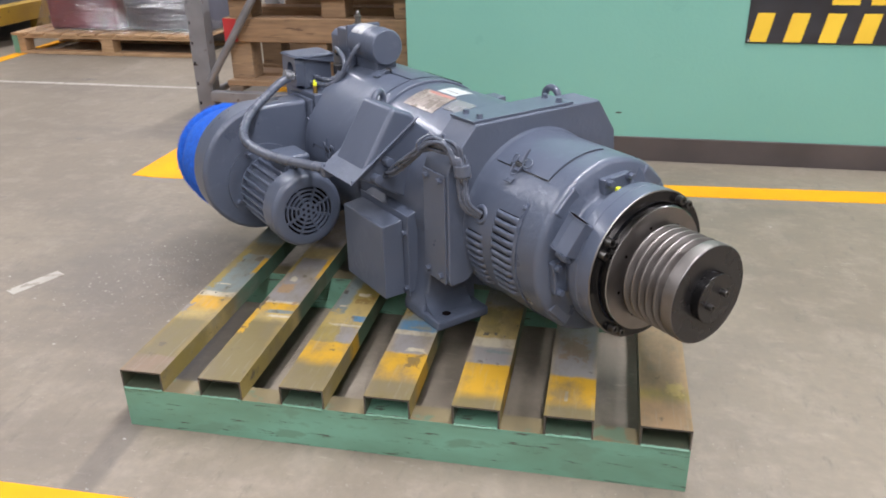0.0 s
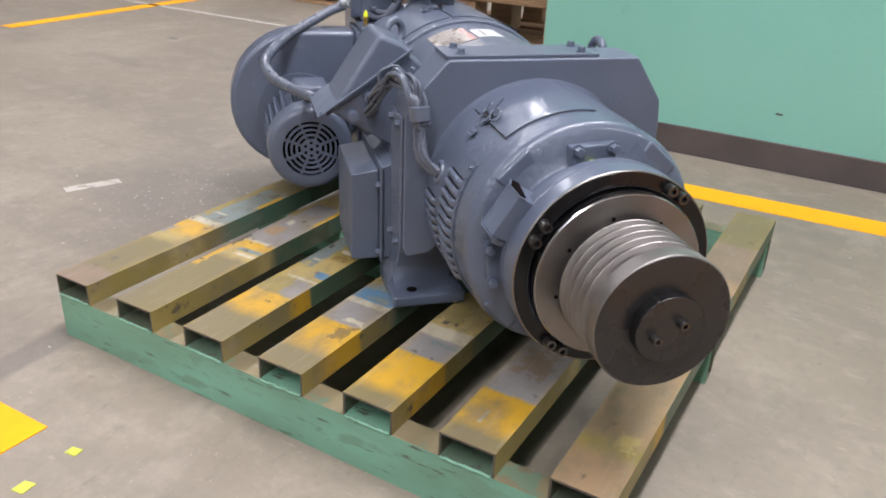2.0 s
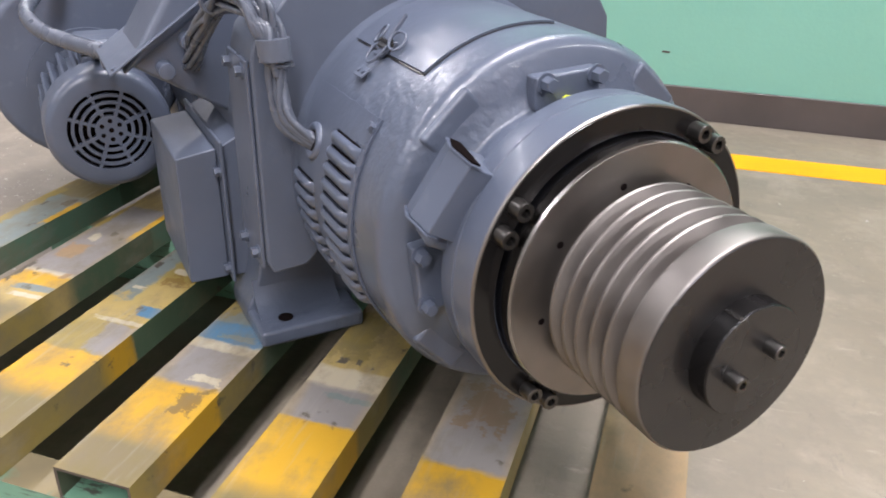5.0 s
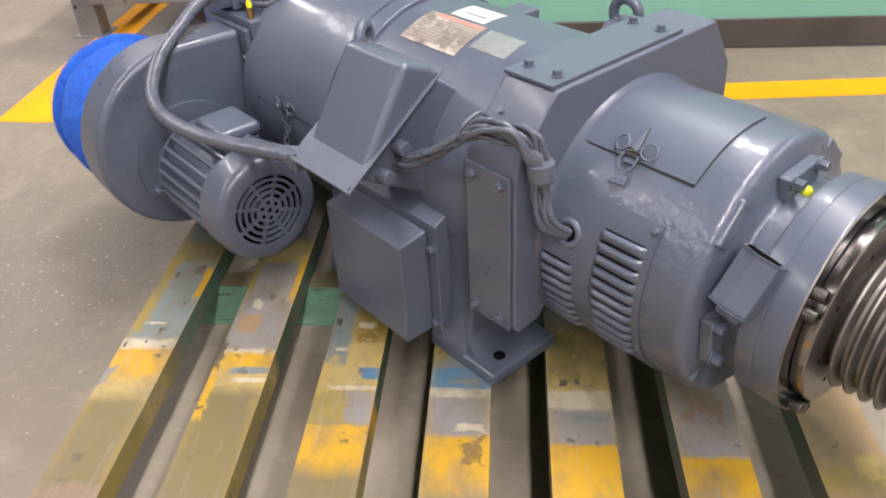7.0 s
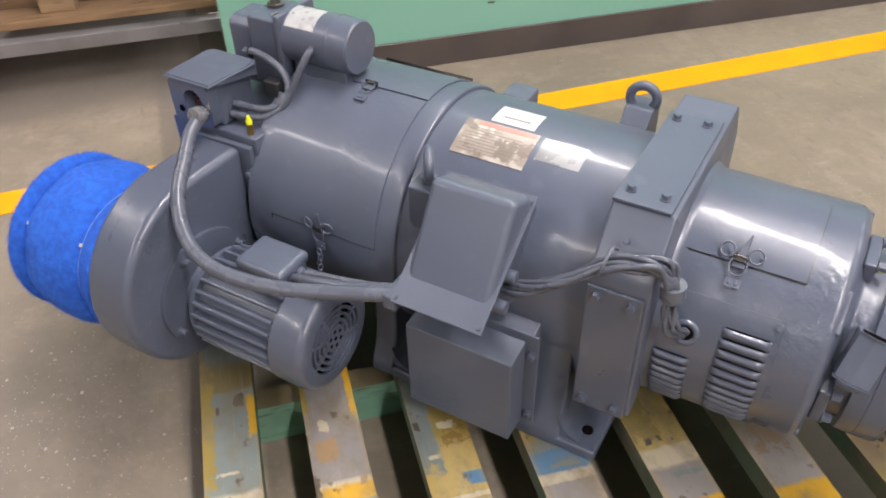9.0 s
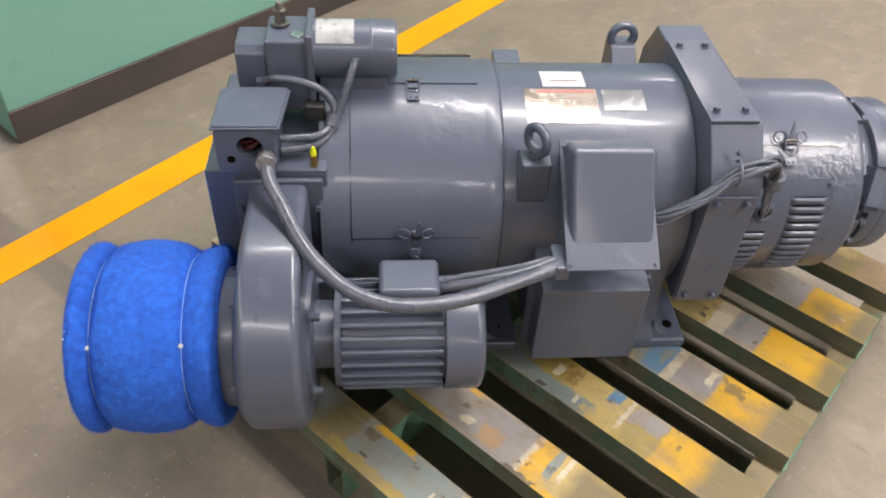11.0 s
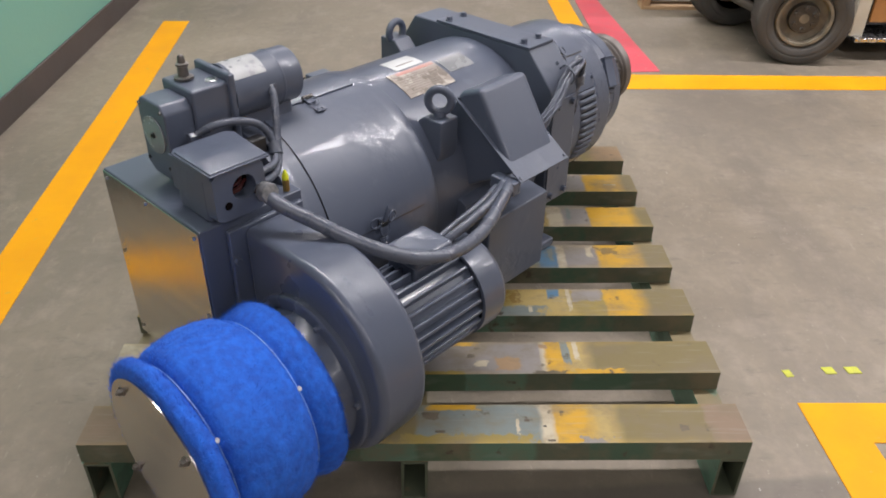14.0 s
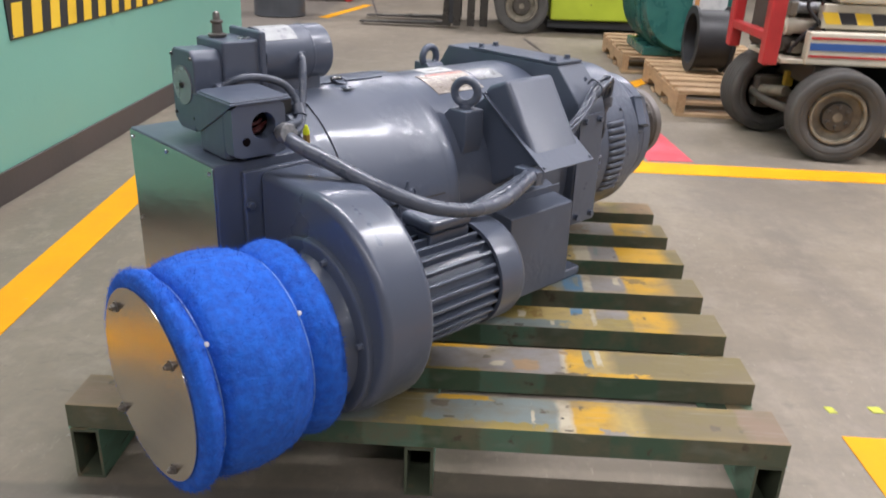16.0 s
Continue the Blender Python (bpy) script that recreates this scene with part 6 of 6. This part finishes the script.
solid("stretch_wrap", wrap_sheet(-3.16, -1.93, 4.17, 5.06, 0.1635, 0.95), CLEAR_WRAP, "crumpled clear stretch wrap round two cartons", "wrap", angle=70)
yrack = thing("yellow_rack", pose(-3.80, 4.75, 0), "yellow steel rack beam with dark space below", "rack")
part("beam", box(-0.13, 0, -0.9, 1.3, 0.15, 0.29, 0.006), RACK_YELLOW, yrack)
for py in (0.10, -0.85):
    part("upright", box(-0.125, -0.005, py, py + 0.10, 0.0, 0.1495, 0.004), RACK_YELLOW, yrack)
# Black shelf and back sheet are added to make the dark space behind.
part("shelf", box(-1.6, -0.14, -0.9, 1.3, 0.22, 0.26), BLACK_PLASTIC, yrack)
part("dark_backing", box(-1.64, -1.6, -0.9, 1.3, 0.0, 1.6), BLACK_PLASTIC, yrack)


def wheel(parent, m, R, w, hub=HUB, inboard=False):
    """A tyre with rounded shoulders and tread grooves on a dished rim; the axle is x. Inboard shows its dark hollow back."""
    side = [(0.34, 0.60), (0.44, 0.66), (0.475, 0.70), (0.475, 0.735), (0.495, 0.75), (0.495, 0.80), (0.485, 0.81), (0.50, 0.825), (0.50, 0.885), (0.49, 0.895), (0.49, 0.945), (0.44, 0.985)]
    prof = [(-w * p, R * q) for p, q in side]
    for k in range(5):
        c = -w * 0.32 + k * w * 0.16
        prof += [(c - w * 0.06, R), (c - w * 0.022, R), (c - w * 0.018, R * 0.955), (c + w * 0.018, R * 0.955), (c + w * 0.022, R)]
    prof += [(w * p, R * q) for p, q in side[::-1]]
    wh = part("wheel", lathe(prof, 0, 0, 56), TYRE, parent, "worn ribbed black tyre", m)
    if inboard:
        part("rim", lathe([(-w * 0.34, R * 0.61), (-w * 0.40, R * 0.58), (w * 0.05, R * 0.54), (w * 0.20, R * 0.40), (w * 0.22, 0)], 0, 0, 40), HOLE, wh, "dark hollow back of the rim")
        part("hub_drum", lathe([(-w * 0.34, 0), (-w * 0.34, R * 0.16), (-w * 0.20, R * 0.22), (w * 0.2, R * 0.24)], 0, 0, 28), hub, wh)
        return wh
    part("rim", lathe([(-w * 0.34, R * 0.61), (-w * 0.42, R * 0.58), (-w * 0.40, R * 0.54), (-w * 0.22, R * 0.50), (-w * 0.16, R * 0.30), (-w * 0.30, R * 0.26), (-w * 0.30, R * 0.12), (-w * 0.36, R * 0.10), (-w * 0.36, 0)], 0, 0, 48), RIM, wh, "grimy cream dished rim")
    part("rim_ring", lathe([(-w * 0.425, R * 0.585), (-w * 0.44, R * 0.575), (-w * 0.43, R * 0.525), (-w * 0.40, R * 0.52)], 0, 0, 48), RIM, wh, "slim cream rim edge")
    part("rim", lathe([(w * 0.34, R * 0.61), (w * 0.3, R * 0.5), (w * 0.1, R * 0.45), (w * 0.1, 0)], 0, 0, 40), hub, wh)
    part("hub_cap", lathe([(-w * 0.20, R * 0.34), (-w * 0.34, R * 0.31), (-w * 0.36, 0)], 0, 0, 24), hub, wh)
    for k in range(6):
        a = 60 * k
        part("nut", finish(hexhead(R * 0.05, R * 0.06), 30), hub, wh, "", pose(-w * 0.33, math.sin(radians(a)) * R * 0.22, math.cos(radians(a)) * R * 0.22, 0, -90, 0))
    return wh


# work lift parked beside the yellow line
lift = thing("work_platform", pose(2.41, -1.05, 0), "dirty cream and red wheeled work lift with striped side rail", "work lift")
wheel(lift, pose(0, 0, 0.200, 0, 0, -9), 0.200, 0.155)
wheel(lift, pose(0.545, 0.125, 0.206, 0, 0, 8), 0.206, 0.165, HUB, True)
part("axle", hose([(0.08, 0.01, 0.215), (0.30, 0.05, 0.20), (0.46, 0.12, 0.215)], 0.034, 14, 5), HUB, lift)
part("tie_rod", hose([(0.06, 0.16, 0.20), (0.28, 0.19, 0.19), (0.44, 0.22, 0.21)], 0.02, 12, 5), HUB, lift)
part("knuckle", box(0.40, 0.50, 0.06, 0.22, 0.14, 0.29, 0.012), HUB, lift)
part("yellow_stop", box(0.32, 0.36, 0.08, 0.12, 0.26, 0.33, 0.006), RACK_YELLOW, lift)
part("cross_member", box(0.08, 0.52, -0.06, 0.10, 0.30, 0.40, 0.01), HUB, lift)
part("inner_frame", box(0.56, 0.66, -0.9, 0.20, 0.10, 0.43, 0.01), BLACK_PLASTIC, lift)
part("platform", box(0.06, 0.50, 0.10, 0.26, 0.405, 0.425, 0.004), CREAM, lift)
part("frame_box", box(0.05, 0.75, -1.5, -0.28, 0.14, 0.40, 0.012), BLACK_PLASTIC, lift)
rail = part("side_rail", box(0.045, 0.10, -1.6, 0.16, 0.405, 0.545, 0.008), CREAM, lift)
part("blue_stripe", box(0.0432, 0.0448, -1.6, 0.15, 0.468, 0.500), STRIPE_BLUE, rail, "blue stripe")
for z0 in (0.515, 0.438):
    part("red_stripe", box(0.0432, 0.0448, -1.6, 0.15, z0, z0 + 0.010), BOOM_RED, rail, "thin red stripe")
part("deck", box(0.10, 0.80, -1.6, 0.10, 0.505, 0.545, 0.006), CREAM, lift)
ped = part("upper_rail", box(0.10, 0.16, -1.6, 0.10, 0.555, 0.66, 0.008), CREAM, lift)
for k in range(12):
    y0 = 0.08 - 0.07 * k
    part("hazard_stripe", prism([(y0, 0.575), (y0 - 0.066, 0.575), (y0 - 0.04, 0.625), (y0 + 0.026, 0.625)], 0.0985, 0.0998, "x"), SIGN_YELLOW if k % 2 == 0 else SIGN_BLACK, ped, "")
part("top_rail", box(0.08, 0.18, -1.6, 0.05, 0.665, 0.74, 0.012), CREAM, lift)
for x0, y0, y1 in ((0.02, 0.285, 0.35), (0.60, 0.27, 0.325)):
    part("red_post", box(x0, x0 + 0.07, y0, y1, 0.40, 1.6, 0.008), BOOM_RED, lift, "red painted steel post")
part("red_crossbar", box(0.09, 0.60, 0.28, 0.325, 0.49, 0.53, 0.006), BOOM_RED, lift)
part("mast_block", box(0.24, 0.58, -0.9, 0.245, 0.43, 1.45, 0.02), HUB, lift, "greasy dark machinery block")
for k, (z0, r0, mat) in enumerate(((0.475, 0.030, HUB), (0.555, 0.034, CREAM), (0.635, 0.026, WORN_ZINC), (0.710, 0.036, CREAM), (0.80, 0.030, WORN_ZINC), (0.90, 0.036, CREAM))):
    part("cylinder", lathe([(-0.16 + 0.03 * (k % 2), 0), (-0.16 + 0.03 * (k % 2), r0 * 0.8), (-0.13, r0), (0.16, r0), (0.17, r0 * 1.25), (0.20, r0 * 1.25), (0.205, r0 * 0.5), (0.255, r0 * 0.5), (0.255, 0)], 0, 0, 24), mat, lift, "", pose(0.20 - 0.01 * (k % 3), 0.02, z0, 0, 0, 90))
for k, (y0, z0, w0) in enumerate(((0.12, 0.44, 0.07), (0.03, 0.585, 0.05), (0.15, 0.745, 0.06), (-0.02, 0.84, 0.06), (0.20, 0.60, 0.035))):
    part("bracket", box(0.13, 0.236, y0, y0 + w0, z0, z0 + 0.05 + 0.01 * (k % 3), 0.006), HUB if k % 2 else RIM, lift)
part("hydraulic_line", hose([(0.15, 0.20, 0.44), (0.12, 0.16, 0.52), (0.14, 0.08, 0.60), (0.12, 0.12, 0.70), (0.16, 0.18, 0.80), (0.18, 0.12, 0.95)], 0.009, 8, 6), BLACK_PLASTIC, lift)
part("hydraulic_line", hose([(0.14, 0.05, 0.44), (0.11, 0.08, 0.55), (0.13, 0.16, 0.66), (0.12, 0.02, 0.78), (0.18, 0.0, 0.95)], 0.008, 8, 6), BLACK_PLASTIC, lift)
part("steering_cylinder", lathe([(-0.10, 0), (-0.10, 0.026), (0.06, 0.028), (0.065, 0.016), (0.16, 0.016), (0.16, 0.024), (0.19, 0.024), (0.19, 0)], 0, 0, 20), RIM, lift, "", pose(0.34, 0.17, 0.235, 0, 8, 20))
part("step", box(-0.02, 0.30, -1.5, -0.26, 0.085, 0.105, 0.004), ZINC, lift)
part("orange_panel", box(0.03, 0.049, -1.4, -0.33, 0.16, 0.395, 0.004), ORANGE, lift, "rusty orange side panel")
part("upright_plate", box(0.02, 0.06, -0.31, -0.25, 0.10, 0.405, 0.004), CREAM, lift)

# teal machine on pallets
wood_pallet(pose(3.125, -1.545, 0, 0, 0, -1.3), "pale pine pallet carrying a black flanged ring", 1.06, 1.0, WOOD, 7, 0.14)
wood_pallet(pose(4.43, -1.47, 0, 0, 0, -1), "pale pine pallet under a teal machine", 1.05, 1.0, WOOD, 6, 0.14)
tealm = thing("teal_machine", pose(4.62, -0.90, 0.143), "dark teal machine with a black flanged ring", "machine")
part("body", lathe([(-0.36, 0), (-0.36, 0.30), (-0.30, 0.33), (0.30, 0.33), (0.36, 0.30), (0.36, 0)], 0.05, 0.345, 48), TEAL, tealm)
for k in range(9):
    rx = -0.27 + 0.0675 * k
    part("rib", lathe([(rx, 0.328), (rx, 0.350), (rx + 0.016, 0.350), (rx + 0.016, 0.328)], 0.05, 0.345, 48), TEAL, tealm)
part("base", box(-0.30, 0.30, -0.25, 0.33, 0, 0.06, 0.008), TEAL, tealm)
part("label", box(-0.372, -0.362, -0.16, 0.06, 0.30, 0.60), LABEL_WHITE, tealm, "white label sheet")
part("label_stripe", box(-0.3735, -0.3722, 0.02, 0.05, 0.30, 0.60), ORANGE, tealm, "orange stripe")
part("strap", box(-0.376, -0.366, -0.26, -0.22, 0.28, 0.66), RACK_YELLOW, tealm, "yellow strap")
rg = thing("flanged_ring", pose(3.78, -0.84, 0.143), "black steel flanged ring standing on a pallet", "ring")
part("shell", lathe([(-0.11, 0.145), (-0.11, 0.19), (-0.095, 0.19), (-0.09, 0.168), (0.09, 0.168), (0.095, 0.19), (0.11, 0.19), (0.11, 0.145), (-0.11, 0.145)], 0, 0.191, 48), BLACK_PLASTIC, rg, "", pose(0, 0, 0, 0, 0, 90))
part("inner_disc", rod(0.02, 0.04, 0.15, 0, 0.191, 32), BLACK_PLASTIC, rg, "", pose(0, 0, 0, 0, 0, 90))

# lime lift truck farther off
truck = thing("forklift", pose(6.4, 0.14, 0), "lime green forklift with a black mast, parked", "forklift")
wheel(truck, pose(0, 0, 0.24), 0.24, 0.2)
wheel(truck, pose(0.9, 0, 0.24), 0.24, 0.2)
part("body", prism([(-0.27, 0.12), (-1.7, 0.14), (-1.75, 0.9), (-0.9, 1.0), (-0.3, 0.8), (-0.26, 0.5)], 0.0, 0.95, "x", 0.02), LIME, truck)
part("skirt", box(0.05, 0.9, -1.6, -0.25, 0.05, 0.118, 0.005), BLACK_PLASTIC, truck)
part("fender", prism([(0.30, 0.45), (0.22, 0.56), (-0.22, 0.56), (-0.30, 0.45), (-0.27, 0.45), (-0.20, 0.53), (0.20, 0.53), (0.27, 0.45)], -0.08, 0.95, "x", 0.004), LIME, truck)
for mx in (0.05, 0.75):
    for my in (0.30, 0.42, 0.55):
        part("mast_rail", box(mx, mx + 0.07, my, my + 0.07, 0.03, 2.2, 0.004), BLACK_METAL, truck)
part("carriage", box(0.05, 0.85, 0.62, 0.66, 0.05, 0.45, 0.004), BLACK_PLASTIC, truck)
for fx in (0.1, 0.62):
    part("fork", prism([(0.64, 0.02), (0.70, 0.02), (1.50, 0.024), (1.50, 0.032), (0.72, 0.055), (0.70, 0.5), (0.66, 0.5)], fx, fx + 0.11, "x", 0.002), BLACK_METAL, truck)
solid("steel_drum", lathe([(0, 0), (0, 0.245), (0.01, 0.255), (0.03, 0.25), (0.30, 0.25), (0.31, 0.258), (0.32, 0.25), (0.60, 0.25), (0.61, 0.258), (0.62, 0.25), (0.87, 0.25), (0.89, 0.255), (0.9, 0.245), (0.88, 0.24), (0.88, 0)], 0, 0, 48, axis="Z"),
      DRUM_GREY, "dark grey steel drum standing on the floor", "drum", m=pose(7.0, 2.5, 0))
cart = thing("hand_cart", pose(8.9, 2.1, 0), "low dark hand cart with red wheels", "cart")
part("deck", box(-0.4, 0.4, -0.1, 1.4, 0.14, 0.20, 0.01), BLACK_PLASTIC, cart)
for cx in (-0.36, 0.36):
    part("castor", rod(-0.02, 0.02, 0.07, -0.05, 0.07, 20), BOOM_RED, cart, "red wheel", pose(cx, 0, 0))
    part("castor", rod(-0.02, 0.02, 0.07, 1.3, 0.07, 20), BOOM_RED, cart, "red wheel", pose(cx, 0, 0))
marking("floor_line", strip(8.3, 1.78, 6.9, 2.05, 0.1), YELLOW, "yellow painted line on the concrete floor")
# Flat dark spots laid on for pits and dents in the concrete.
for sx, sy, sw, sl in ((-2.35, 2.41, 0.11, 0.06), (-2.33, 3.29, 0.13, 0.07), (-1.55, 2.05, 0.05, 0.03)):
    r5 = random.Random(int(-sx * 100))
    edge = [(sx + sw * 0.5 * math.cos(0.52 * k) * r5.uniform(0.6, 1.1), sy + sl * 0.5 * math.sin(0.52 * k) * r5.uniform(0.6, 1.1)) for k in range(12)]
    marking("dark_scuff", edge, PITTED, "small dark pit mark on the concrete floor", 0.0008)
marking("dark_scuff", strip(5.3, 0.02, 6.0, 0.12, 0.03), BASE, "dark scuff on the concrete floor", 0.0012)
marking("dark_scuff", strip(7.2, 1.55, 9.5, 1.9, 0.02), BASE, "dark floor joint on the concrete", 0.0012)
